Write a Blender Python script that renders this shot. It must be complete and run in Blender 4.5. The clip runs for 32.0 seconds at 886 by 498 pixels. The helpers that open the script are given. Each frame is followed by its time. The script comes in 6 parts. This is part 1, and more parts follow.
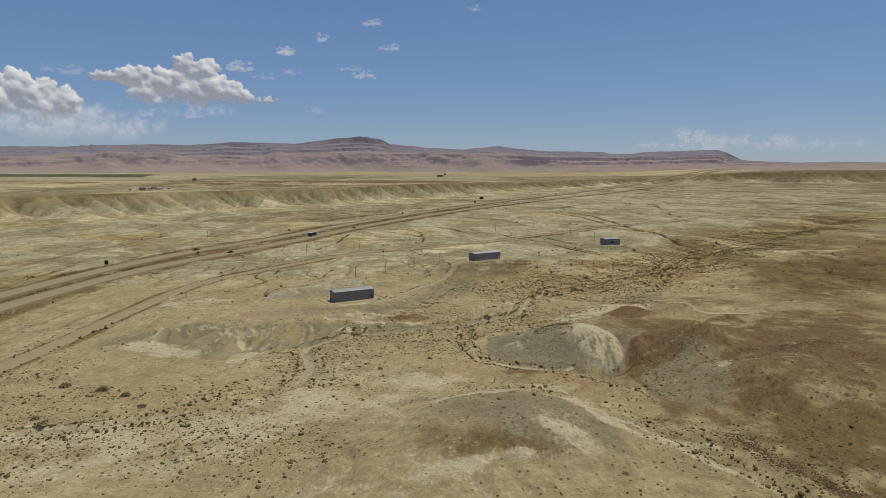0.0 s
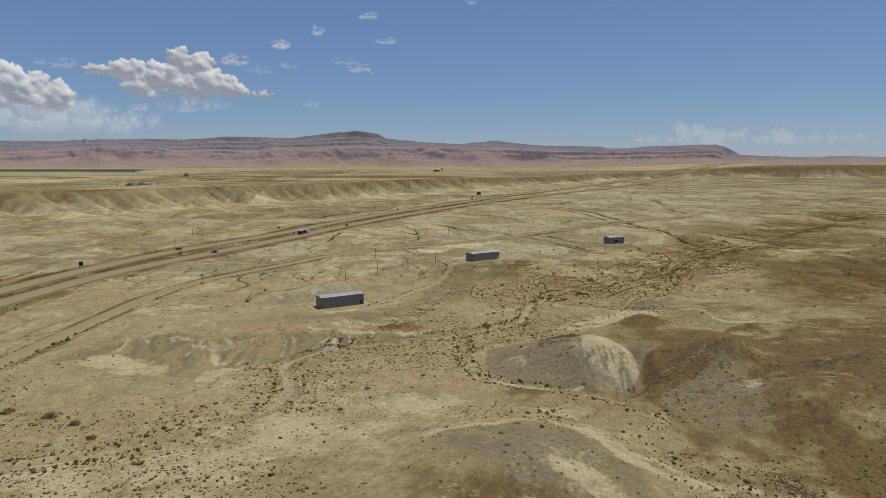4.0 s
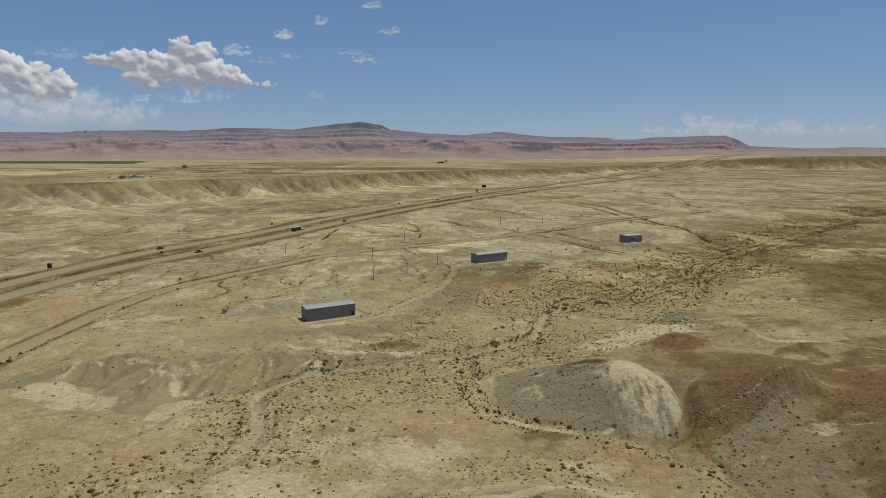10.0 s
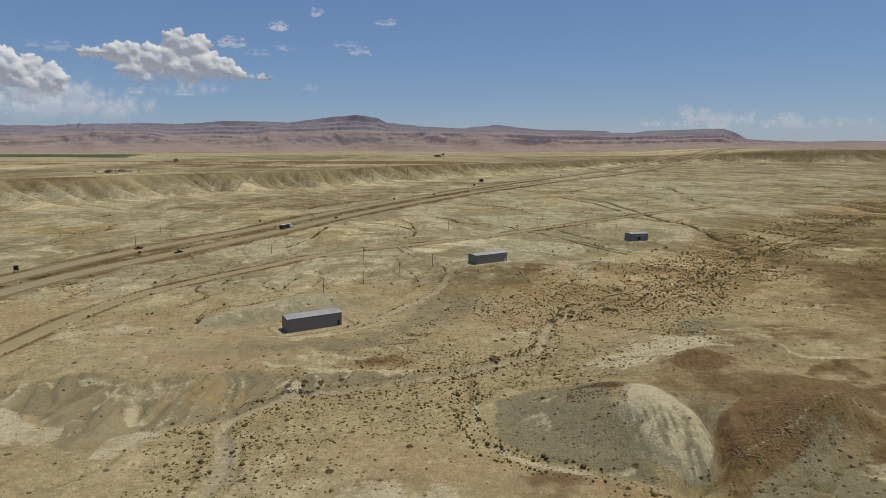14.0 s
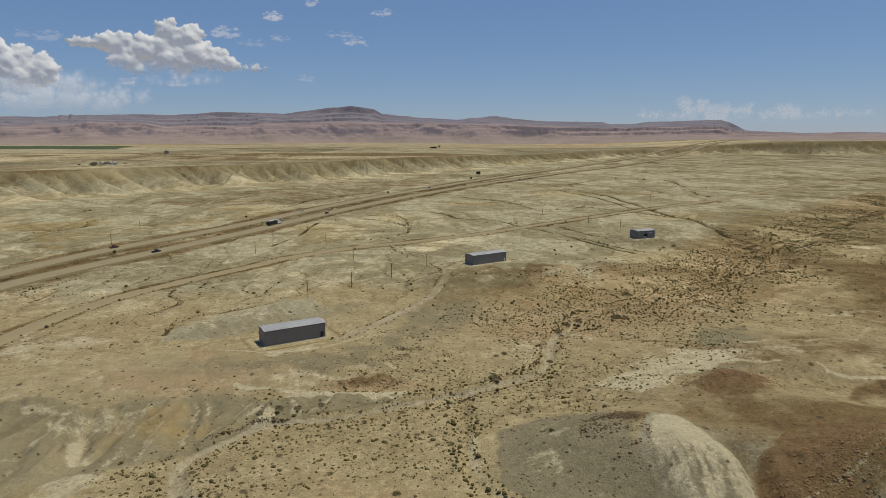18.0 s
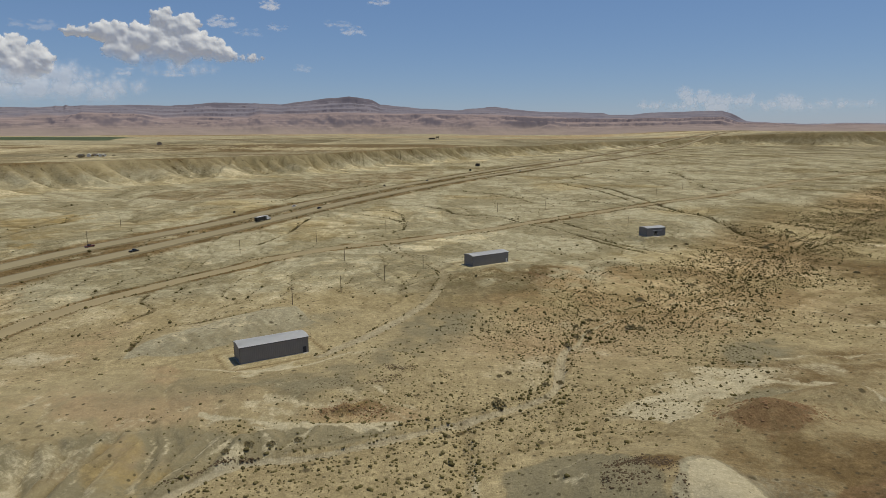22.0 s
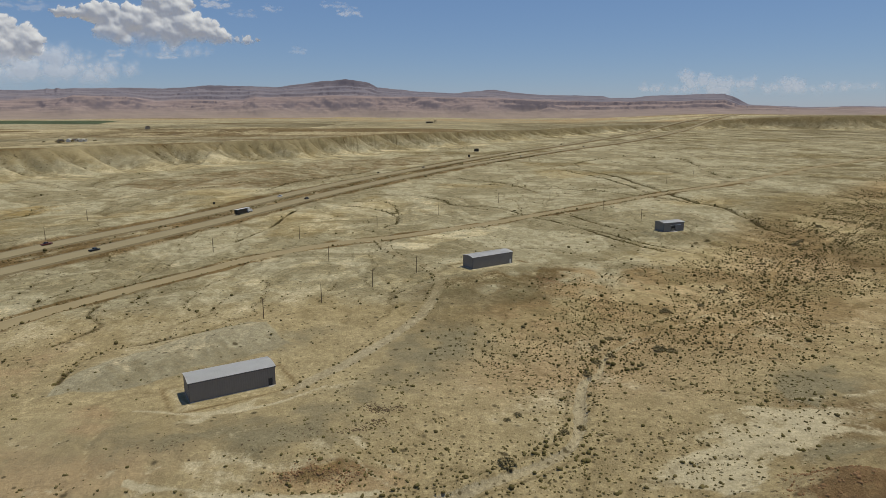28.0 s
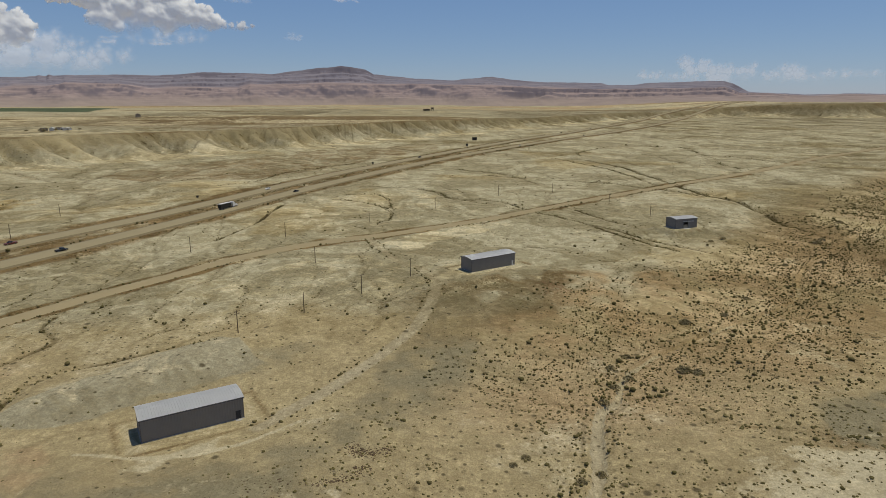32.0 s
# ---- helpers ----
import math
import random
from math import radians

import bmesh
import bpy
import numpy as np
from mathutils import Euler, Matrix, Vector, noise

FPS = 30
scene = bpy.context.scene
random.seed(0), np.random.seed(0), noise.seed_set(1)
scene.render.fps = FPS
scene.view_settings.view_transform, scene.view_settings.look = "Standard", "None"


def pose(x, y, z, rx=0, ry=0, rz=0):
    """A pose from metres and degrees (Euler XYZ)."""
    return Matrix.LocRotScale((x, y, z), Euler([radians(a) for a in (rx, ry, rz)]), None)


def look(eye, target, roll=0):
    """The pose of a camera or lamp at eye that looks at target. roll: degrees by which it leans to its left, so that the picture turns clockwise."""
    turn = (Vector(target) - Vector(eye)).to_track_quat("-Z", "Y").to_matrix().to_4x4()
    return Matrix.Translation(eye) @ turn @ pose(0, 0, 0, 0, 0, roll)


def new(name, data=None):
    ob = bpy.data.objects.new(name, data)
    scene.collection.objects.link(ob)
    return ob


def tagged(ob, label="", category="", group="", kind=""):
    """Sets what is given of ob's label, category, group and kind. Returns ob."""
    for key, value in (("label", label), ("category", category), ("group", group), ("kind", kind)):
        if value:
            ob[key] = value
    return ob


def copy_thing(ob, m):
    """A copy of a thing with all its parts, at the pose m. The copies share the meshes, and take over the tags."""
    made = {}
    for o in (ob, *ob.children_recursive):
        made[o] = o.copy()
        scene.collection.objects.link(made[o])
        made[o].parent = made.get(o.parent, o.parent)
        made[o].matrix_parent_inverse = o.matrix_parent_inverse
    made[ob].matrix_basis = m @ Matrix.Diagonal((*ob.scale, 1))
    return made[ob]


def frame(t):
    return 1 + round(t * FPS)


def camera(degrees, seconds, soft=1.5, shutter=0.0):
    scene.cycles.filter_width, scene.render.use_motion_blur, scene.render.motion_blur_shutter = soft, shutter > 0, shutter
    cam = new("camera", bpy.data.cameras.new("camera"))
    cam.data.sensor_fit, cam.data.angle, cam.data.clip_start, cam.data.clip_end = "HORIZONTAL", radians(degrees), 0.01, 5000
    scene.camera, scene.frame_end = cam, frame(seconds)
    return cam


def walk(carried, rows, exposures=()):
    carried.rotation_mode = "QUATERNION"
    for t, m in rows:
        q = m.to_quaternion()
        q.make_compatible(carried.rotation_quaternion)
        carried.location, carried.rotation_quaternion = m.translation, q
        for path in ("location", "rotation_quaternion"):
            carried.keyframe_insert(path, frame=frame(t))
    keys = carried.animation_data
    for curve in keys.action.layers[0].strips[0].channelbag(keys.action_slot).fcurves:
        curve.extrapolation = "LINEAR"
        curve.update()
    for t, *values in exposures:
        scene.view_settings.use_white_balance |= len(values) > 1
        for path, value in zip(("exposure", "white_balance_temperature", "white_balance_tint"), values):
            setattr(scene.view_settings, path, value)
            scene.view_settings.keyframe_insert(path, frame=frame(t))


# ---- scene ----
cam = camera(70.0, 32.0, soft=0.6)
PATH = [
    (0, (57.882, -324.225, 71.385), (57.477, -225.086, 58.300), 0.02),
    (0.5, (57.978, -321.069, 71.414), (57.609, -221.943, 58.225), 0.02),
    (1, (58.074, -317.913, 71.443), (57.712, -218.800, 58.157), 0.02),
    (1.5, (58.170, -314.759, 71.472), (57.830, -215.663, 58.057), 0.02),
    (2, (58.267, -311.605, 71.501), (57.947, -212.523, 57.989), 0.01),
    (2.5, (58.363, -308.453, 71.530), (58.065, -209.382, 57.933), 0.01),
    (3, (58.459, -305.301, 71.559), (58.246, -206.244, 57.857), 0.01),
    (3.5, (58.555, -302.150, 71.588), (58.504, -203.109, 57.771), 0.01),
    (5.5, (58.940, -289.557, 71.704), (59.090, -190.572, 57.494), 0.00),
    (6, (59.036, -286.411, 71.733), (59.133, -187.444, 57.394), 0.00),
    (6.5, (59.132, -283.266, 71.762), (59.192, -184.315, 57.312), 0.00),
    (7, (59.228, -280.122, 71.791), (59.261, -181.183, 57.262), 0.00),
    (7.5, (59.324, -276.979, 71.820), (59.286, -178.052, 57.207), -0.00),
    (8, (59.420, -273.836, 71.849), (59.240, -174.927, 57.121), -0.00),
    (8.5, (59.516, -270.695, 71.878), (59.152, -171.806, 57.021), -0.00),
    (9, (59.613, -267.555, 71.907), (59.078, -168.686, 56.921), -0.00),
    (9.5, (59.709, -264.416, 71.936), (59.074, -165.567, 56.820), -0.00),
    (10, (59.805, -261.277, 71.965), (59.145, -162.449, 56.719), -0.01),
    (10.5, (59.901, -258.140, 71.994), (59.415, -159.330, 56.618), -0.01),
    (11, (59.997, -255.003, 72.023), (59.893, -156.213, 56.519), -0.01),
    (11.5, (60.093, -251.868, 72.052), (60.265, -153.098, 56.418), -0.01),
    (12, (60.190, -248.733, 72.081), (60.400, -149.982, 56.330), -0.01),
    (12.5, (60.286, -245.600, 72.111), (60.400, -146.861, 56.276), -0.01),
    (13, (60.382, -242.467, 72.140), (60.367, -143.744, 56.208), -0.01),
    (13.5, (60.478, -239.335, 72.169), (60.364, -140.639, 56.075), -0.01),
    (14, (60.574, -236.205, 72.198), (60.390, -137.537, 55.930), -0.01),
    (14.5, (60.670, -233.075, 72.227), (60.463, -134.430, 55.819), -0.01),
    (16.5, (61.055, -220.565, 72.343), (61.250, -122.020, 55.345), -0.01),
    (17, (61.151, -217.440, 72.372), (61.452, -118.928, 55.187), -0.02),
    (17.5, (61.247, -214.316, 72.401), (61.601, -115.838, 55.023), -0.02),
    (18, (61.343, -211.193, 72.430), (61.708, -112.749, 54.860), -0.02),
    (18.5, (61.439, -208.070, 72.459), (61.831, -109.659, 54.710), -0.02),
    (19, (61.536, -204.949, 72.488), (61.953, -106.564, 54.592), -0.02),
    (19.5, (61.632, -201.829, 72.517), (62.058, -103.467, 54.495), -0.02),
    (20, (61.728, -198.709, 72.546), (62.164, -100.377, 54.365), -0.02),
    (20.5, (61.824, -195.591, 72.575), (62.285, -97.300, 54.172), -0.02),
    (21, (61.920, -192.473, 72.604), (62.419, -94.225, 53.977), -0.02),
    (21.5, (62.016, -189.357, 72.633), (62.538, -91.139, 53.847), -0.02),
    (22, (62.113, -186.241, 72.662), (62.657, -88.054, 53.716), -0.02),
    (22.5, (62.209, -183.127, 72.691), (62.790, -84.977, 53.554), -0.02),
    (23, (62.305, -180.013, 72.720), (62.910, -81.900, 53.393), -0.02),
    (23.5, (62.401, -176.900, 72.749), (63.018, -78.831, 53.202), -0.02),
    (24, (62.497, -173.789, 72.778), (63.140, -75.764, 53.010), -0.02),
    (24.5, (62.593, -170.678, 72.807), (63.260, -72.685, 52.881), -0.02),
    (25, (62.689, -167.568, 72.836), (63.336, -69.607, 52.755), -0.02),
    (25.5, (62.786, -164.459, 72.865), (63.384, -66.543, 52.565), -0.02),
    (27.5, (63.170, -152.033, 72.982), (63.873, -54.304, 51.802), -0.02),
    (28, (63.266, -148.929, 73.011), (64.096, -51.255, 51.580), -0.02),
    (28.5, (63.363, -145.825, 73.040), (64.383, -48.206, 51.374), -0.01),
    (29, (63.459, -142.723, 73.069), (64.597, -45.148, 51.211), -0.01),
    (29.5, (63.555, -139.622, 73.098), (64.672, -42.088, 51.052), -0.01),
    (30, (63.651, -136.521, 73.127), (64.685, -39.043, 50.837), -0.01),
    (30.5, (63.747, -133.422, 73.156), (64.808, -36.000, 50.619), -0.01),
    (31, (63.843, -130.323, 73.185), (65.035, -32.950, 50.446), -0.01),
    (31.5, (63.939, -127.226, 73.214), (65.183, -29.907, 50.245), -0.01),
    (32, (64.036, -124.129, 73.243), (65.246, -26.887, 49.951), -0.01),
]
EXPO = [(0, 0.0), (32, 0.0)]
walk(cam, [(t, look(e, p, r)) for t, e, p, r in PATH], EXPO)

# ---- world and sun: high sun from the east side, clear desert sky ----
SUN_DIR = Vector((0.26, 0.12, 0.95)).normalized()
world = bpy.data.worlds.new("sky")
scene.world = world
world.use_nodes = True
wn = world.node_tree
sky = wn.nodes.new("ShaderNodeTexSky")
sky.sky_type = "NISHITA"
sky.sun_disc = False
sky.sun_elevation = math.asin(SUN_DIR.z)
sky.sun_rotation = math.atan2(SUN_DIR.x, SUN_DIR.y)
sky.altitude = 1300
sky.air_density, sky.dust_density, sky.ozone_density = 1.0, 0.3, 2.0
wn.nodes["Background"].inputs["Strength"].default_value = 0.07
veil = wn.nodes.new("ShaderNodeMix")
veil.data_type, veil.blend_type = "RGBA", "MIX"
wn.links.new(sky.outputs[0], veil.inputs["A"])
dirn, parts_ = wn.nodes.new("ShaderNodeTexCoord"), wn.nodes.new("ShaderNodeSeparateXYZ")
wn.links.new(dirn.outputs["Generated"], parts_.inputs[0])
rise_ = wn.nodes.new("ShaderNodeMapRange")
rise_.inputs["From Min"].default_value, rise_.inputs["From Max"].default_value = 0.22, 0.8
wn.links.new(parts_.outputs[2], rise_.inputs["Value"])
deep = wn.nodes.new("ShaderNodeMix")
deep.data_type = "RGBA"
deep.inputs["A"].default_value, deep.inputs["B"].default_value = (1.6, 3.35, 7.2, 1), (0.3, 0.65, 1.7, 1)
wn.links.new(rise_.outputs[0], deep.inputs["Factor"])
wn.links.new(deep.outputs["Result"], veil.inputs["B"])
thick = wn.nodes.new("ShaderNodeMapRange")
thick.inputs["To Min"].default_value, thick.inputs["To Max"].default_value = 0.45, 0.75
wn.links.new(rise_.outputs[0], thick.inputs["Value"])
wn.links.new(thick.outputs[0], veil.inputs["Factor"])
wn.links.new(veil.outputs["Result"], wn.nodes["Background"].inputs[0])
sun_data = bpy.data.lights.new("sun", "SUN")
sun_data.energy, sun_data.angle, sun_data.color = 2.82, radians(0.53), (1.0, 0.924, 0.75)
sun = new("sun", sun_data)
sun.matrix_world = look((0, 0, 500), Vector((0, 0, 500)) - SUN_DIR)


# ---- materials ----
def mat(name, rough=0.9, metal=0.0, spec=0.3):
    m = bpy.data.materials.new(name)
    m.use_nodes = True
    b = m.node_tree.nodes["Principled BSDF"]
    b.inputs["Roughness"].default_value = rough
    b.inputs["Metallic"].default_value = metal
    b.inputs["Specular IOR Level"].default_value = spec
    return m, m.node_tree, b


def node(nt, kind, **kw):
    n = nt.nodes.new(kind)
    for k, v in kw.items():
        n.inputs[k].default_value = v
    return n


def mixrgb(nt, a, b, fac, mode="MIX"):
    n = nt.nodes.new("ShaderNodeMix")
    n.data_type, n.blend_type = "RGBA", mode
    for sock, v in ((n.inputs["A"], a), (n.inputs["B"], b), (n.inputs["Factor"], fac)):
        if isinstance(v, bpy.types.NodeSocket):
            nt.links.new(v, sock)
        elif isinstance(v, (int, float)):
            sock.default_value = v
        else:
            sock.default_value = (*v, 1)
    return n.outputs["Result"]


def noise_fac(nt, scale, detail=4, rough=0.55, lo=0.3, hi=0.7, coord="Object", stretch=None):
    tc = nt.nodes.new("ShaderNodeTexCoord")
    n = node(nt, "ShaderNodeTexNoise", Scale=scale, Detail=detail, Roughness=rough)
    if stretch:
        mp = nt.nodes.new("ShaderNodeMapping")
        mp.inputs["Scale"].default_value = stretch
        nt.links.new(tc.outputs[coord], mp.inputs[0])
        nt.links.new(mp.outputs[0], n.inputs["Vector"])
    else:
        nt.links.new(tc.outputs[coord], n.inputs["Vector"])
    r = node(nt, "ShaderNodeMapRange")
    r.inputs["From Min"].default_value, r.inputs["From Max"].default_value = lo, hi
    nt.links.new(n.outputs["Fac"], r.inputs["Value"])
    return r.outputs[0]


def mathn(nt, op, a, b=None):
    n = nt.nodes.new("ShaderNodeMath")
    n.operation = op
    n.use_clamp = op != "SUBTRACT"
    for i, v in enumerate((a, b)):
        if v is None:
            continue
        if isinstance(v, bpy.types.NodeSocket):
            nt.links.new(v, n.inputs[i])
        else:
            n.inputs[i].default_value = v
    return n.outputs[0]


def bump(nt, bsdf, height, strength=0.4, dist=0.1):
    b = nt.nodes.new("ShaderNodeBump")
    b.inputs["Strength"].default_value, b.inputs["Distance"].default_value = strength, dist
    nt.links.new(height, b.inputs["Height"])
    nt.links.new(b.outputs[0], bsdf.inputs["Normal"])


def simple(name, c1, c2, scale, rough=0.85, metal=0.0, spec=0.3, bumpy=0.0, rnd=0.0, stretch=None):
    """Two-tone weathered surface: a coarse and a fine noise, optionally varied per object."""
    m, nt, b = mat(name, rough, metal, spec)
    f1 = noise_fac(nt, scale, 5, stretch=stretch)
    f2 = noise_fac(nt, scale * 9, 3, lo=0.2, hi=0.8)
    col = mixrgb(nt, c1, c2, f1)
    col = mixrgb(nt, col, mixrgb(nt, c1, c2, f2), 0.4)
    if rnd:
        oi = nt.nodes.new("ShaderNodeObjectInfo")
        g = mathn(nt, "MULTIPLY", oi.outputs["Random"], rnd)
        col = mixrgb(nt, col, tuple(0.55 * c for c in c1), g)
    nt.links.new(col, b.inputs["Base Color"])
    if bumpy:
        bump(nt, b, f2, bumpy, 0.03)
    return m


def attr(nt, name):
    a = nt.nodes.new("ShaderNodeAttribute")
    a.attribute_name = name
    return a.outputs["Fac"]


# ground: layered soils chosen by painted-in soil types, all broken up by noise; dark also paints gully and bank shade
SOIL, nt, b = mat("desert_soil", 0.95, 0, 0.15)
big = noise_fac(nt, 0.012, 6, 0.6, 0.35, 0.65)
mid = noise_fac(nt, 0.09, 6, 0.65, 0.3, 0.7)
fine = noise_fac(nt, 0.9, 5, 0.7, 0.25, 0.75)
grit = noise_fac(nt, 4.0, 3, 0.7, 0.3, 0.7)
sand = mixrgb(nt, (0.43, 0.364, 0.211), (0.55, 0.475, 0.293), mid)
sand = mixrgb(nt, sand, (0.34, 0.272, 0.15), mathn(nt, "MULTIPLY", big, 0.45))
SOILS = [("olive", (0.245, 0.21, 0.118), (0.32, 0.275, 0.16)), ("grey", (0.385, 0.357, 0.25), (0.475, 0.445, 0.32)),
         ("rose", (0.41, 0.314, 0.182), (0.50, 0.388, 0.232)),
         ("brown", (0.19, 0.134, 0.063), (0.265, 0.193, 0.096)), ("red", (0.185, 0.124, 0.064), (0.258, 0.176, 0.094)),
         ("green", (0.25, 0.222, 0.136), (0.335, 0.297, 0.188)), ("pale", (0.51, 0.45, 0.295), (0.65, 0.59, 0.415)),
         ("ochre", (0.36, 0.27, 0.11), (0.46, 0.355, 0.165)),
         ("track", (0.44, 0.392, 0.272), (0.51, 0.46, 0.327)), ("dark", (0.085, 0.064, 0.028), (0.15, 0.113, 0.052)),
         ("crop", (0.075, 0.108, 0.062), (0.11, 0.145, 0.085))]
col = sand
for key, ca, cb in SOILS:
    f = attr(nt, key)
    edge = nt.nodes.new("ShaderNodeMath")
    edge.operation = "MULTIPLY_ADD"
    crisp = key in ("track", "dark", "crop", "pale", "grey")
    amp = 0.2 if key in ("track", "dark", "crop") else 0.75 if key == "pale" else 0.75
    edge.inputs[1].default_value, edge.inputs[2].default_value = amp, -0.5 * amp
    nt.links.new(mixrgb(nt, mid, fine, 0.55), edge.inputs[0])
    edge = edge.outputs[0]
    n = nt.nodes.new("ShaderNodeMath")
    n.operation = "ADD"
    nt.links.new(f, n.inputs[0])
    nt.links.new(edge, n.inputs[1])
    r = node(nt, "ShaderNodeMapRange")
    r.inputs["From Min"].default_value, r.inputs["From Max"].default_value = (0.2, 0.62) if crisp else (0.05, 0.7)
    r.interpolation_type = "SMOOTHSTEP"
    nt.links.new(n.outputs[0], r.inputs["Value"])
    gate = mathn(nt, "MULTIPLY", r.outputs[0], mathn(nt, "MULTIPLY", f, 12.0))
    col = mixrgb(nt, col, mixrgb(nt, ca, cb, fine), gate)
# stones and litter at two sizes, fewer on bare clay
clay = col
g1 = noise_fac(nt, 1.5, 4, 0.75, 0.42, 0.58)
col = mixrgb(nt, col, mixrgb(nt, (0.80, 0.785, 0.76), (1.22, 1.215, 1.2), g1), 0.38, "MULTIPLY")
g2 = noise_fac(nt, 0.55, 6, 0.75, 0.44, 0.58)
col = mixrgb(nt, col, mixrgb(nt, (0.85, 0.83, 0.80), (1.15, 1.15, 1.14), g2), 0.7, "MULTIPLY")
spk = mixrgb(nt, (0.55, 0.53, 0.50), (1.25, 1.24, 1.22), grit)
col = mixrgb(nt, col, spk, 0.14, "MULTIPLY")
col = mixrgb(nt, col, mixrgb(nt, (0.66, 0.64, 0.60), (1.25, 1.24, 1.22), fine), 0.4, "MULTIPLY")
peb = noise_fac(nt, 2.1, 3, 0.6, 0.38, 0.62)
col = mixrgb(nt, col, mixrgb(nt, (0.70, 0.68, 0.64), (1.2, 1.19, 1.18), peb), 0.25, "MULTIPLY")
lump = noise_fac(nt, 0.33, 5, 0.7, 0.3, 0.7)
col = mixrgb(nt, col, mixrgb(nt, (0.68, 0.66, 0.62), (1.22, 1.21, 1.2), lump), 0.6, "MULTIPLY")
col = mixrgb(nt, col, mixrgb(nt, (0.78, 0.76, 0.72), (1.18, 1.17, 1.15), mid), 0.45, "MULTIPLY")
col = mixrgb(nt, col, clay, mathn(nt, "MULTIPLY", attr(nt, "bare"), 0.55))
# rain rills: branching lines of darker silt that follow the fall of the ground
rt = nt.nodes.new("ShaderNodeTexCoord")
silt = mathn(nt, "MULTIPLY", attr(nt, "flow"), mixrgb(nt, (0.35, 0.35, 0.35), (1.0, 1.0, 1.0), lump))
col = mixrgb(nt, col, (0.36, 0.32, 0.245), silt, "MULTIPLY")
# clay pans and their olive margins on the open flat
pn = node(nt, "ShaderNodeTexNoise", Scale=0.015, Detail=8, Roughness=0.60, Distortion=0.9)
nt.links.new(rt.outputs["Object"], pn.inputs["Vector"])
pm = node(nt, "ShaderNodeMapRange")
pm.inputs["From Min"].default_value, pm.inputs["From Max"].default_value = 0.485, 0.515
nt.links.new(pn.outputs["Fac"], pm.inputs["Value"])
col = mixrgb(nt, col, mixrgb(nt, (0.80, 0.775, 0.69), (1.13, 1.13, 1.11), pm.outputs[0]), mathn(nt, "MULTIPLY", attr(nt, "plain"), 0.9), "MULTIPLY")
pq = node(nt, "ShaderNodeTexNoise", Scale=0.07, Detail=6, Roughness=0.66, Distortion=1.4)
nt.links.new(rt.outputs["Object"], pq.inputs["Vector"])
pk = node(nt, "ShaderNodeMapRange")
pk.inputs["From Min"].default_value, pk.inputs["From Max"].default_value = 0.48, 0.52
nt.links.new(pq.outputs["Fac"], pk.inputs["Value"])
col = mixrgb(nt, col, mixrgb(nt, (0.82, 0.80, 0.73), (1.12, 1.12, 1.11), pk.outputs[0]), mathn(nt, "MULTIPLY", attr(nt, "plain"), 0.8), "MULTIPLY")
# tiny plants, too small to stand singly
vt = nt.nodes.new("ShaderNodeTexCoord")
for vs, rad, share in ((0.55, 0.30, 0.55), (0.22, 0.24, 0.35)):
    vo = node(nt, "ShaderNodeTexVoronoi", Scale=vs, Randomness=1.0)
    nt.links.new(vt.outputs["Object"], vo.inputs["Vector"])
    dot = node(nt, "ShaderNodeMapRange")
    dot.inputs["From Min"].default_value, dot.inputs["From Max"].default_value = rad, rad * 0.55
    nt.links.new(vo.outputs["Distance"], dot.inputs["Value"])
    sep = nt.nodes.new("ShaderNodeSeparateColor")
    nt.links.new(vo.outputs["Color"], sep.inputs[0])
    pick = mathn(nt, "LESS_THAN", sep.outputs[0], mathn(nt, "MULTIPLY", attr(nt, "litter"), share))
    col = mixrgb(nt, col, (0.10, 0.08, 0.042), mathn(nt, "MULTIPLY", mathn(nt, "MULTIPLY", dot.outputs[0], pick), 0.85))
nt.links.new(col, b.inputs["Base Color"])
bump(nt, b, mixrgb(nt, g2, g1, 0.4), 0.7, 0.32)

ASPHALT = simple("old_asphalt", (0.30, 0.256, 0.158), (0.345, 0.296, 0.186), 0.15, 0.98, 0.0, 0.03, bumpy=0.2)
SHOULDER = simple("road_shoulder_gravel", (0.15, 0.118, 0.062), (0.24, 0.195, 0.11), 0.4, 0.95, bumpy=0.4)
DIRT = simple("graded_dirt", (0.31, 0.255, 0.150), (0.37, 0.307, 0.184), 0.12, 0.98, 0.0, 0.03, bumpy=0.3)
WALLM = simple("grey_wall_sheet", (0.20, 0.19, 0.188), (0.235, 0.225, 0.22), 0.35, 0.55, 0.2, 0.4)
ROOFM = simple("galvanized_roof_sheet", (0.70, 0.715, 0.735), (0.78, 0.795, 0.81), 0.3, 0.6, 0.0, 0.4)
TRIMM = simple("grey_trim", (0.085, 0.085, 0.1), (0.11, 0.11, 0.125), 0.8, 0.5, 0.2, 0.4)
DOORW = simple("white_door_paint", (0.62, 0.62, 0.60), (0.74, 0.74, 0.72), 1.5, 0.6)
DOORD = simple("dark_door_paint", (0.03, 0.03, 0.035), (0.05, 0.05, 0.055), 1.5, 0.6)
CONC = simple("concrete", (0.42, 0.40, 0.36), (0.5, 0.48, 0.43), 0.8, 0.9, bumpy=0.2)
WOOD = simple("weathered_pole_wood", (0.10, 0.07, 0.045), (0.16, 0.115, 0.075), 0.8, 0.9, bumpy=0.3, stretch=(4, 4, 0.3))
CERAM = simple("insulator_ceramic", (0.14, 0.10, 0.08), (0.2, 0.15, 0.12), 8, 0.3)
BRUSH, nt, b = mat("scrub_leaves", 0.95, 0, 0.1)
gi = nt.nodes.new("ShaderNodeNewGeometry")
c = mixrgb(nt, (0.082, 0.070, 0.030), (0.205, 0.170, 0.078), gi.outputs["Random Per Island"])
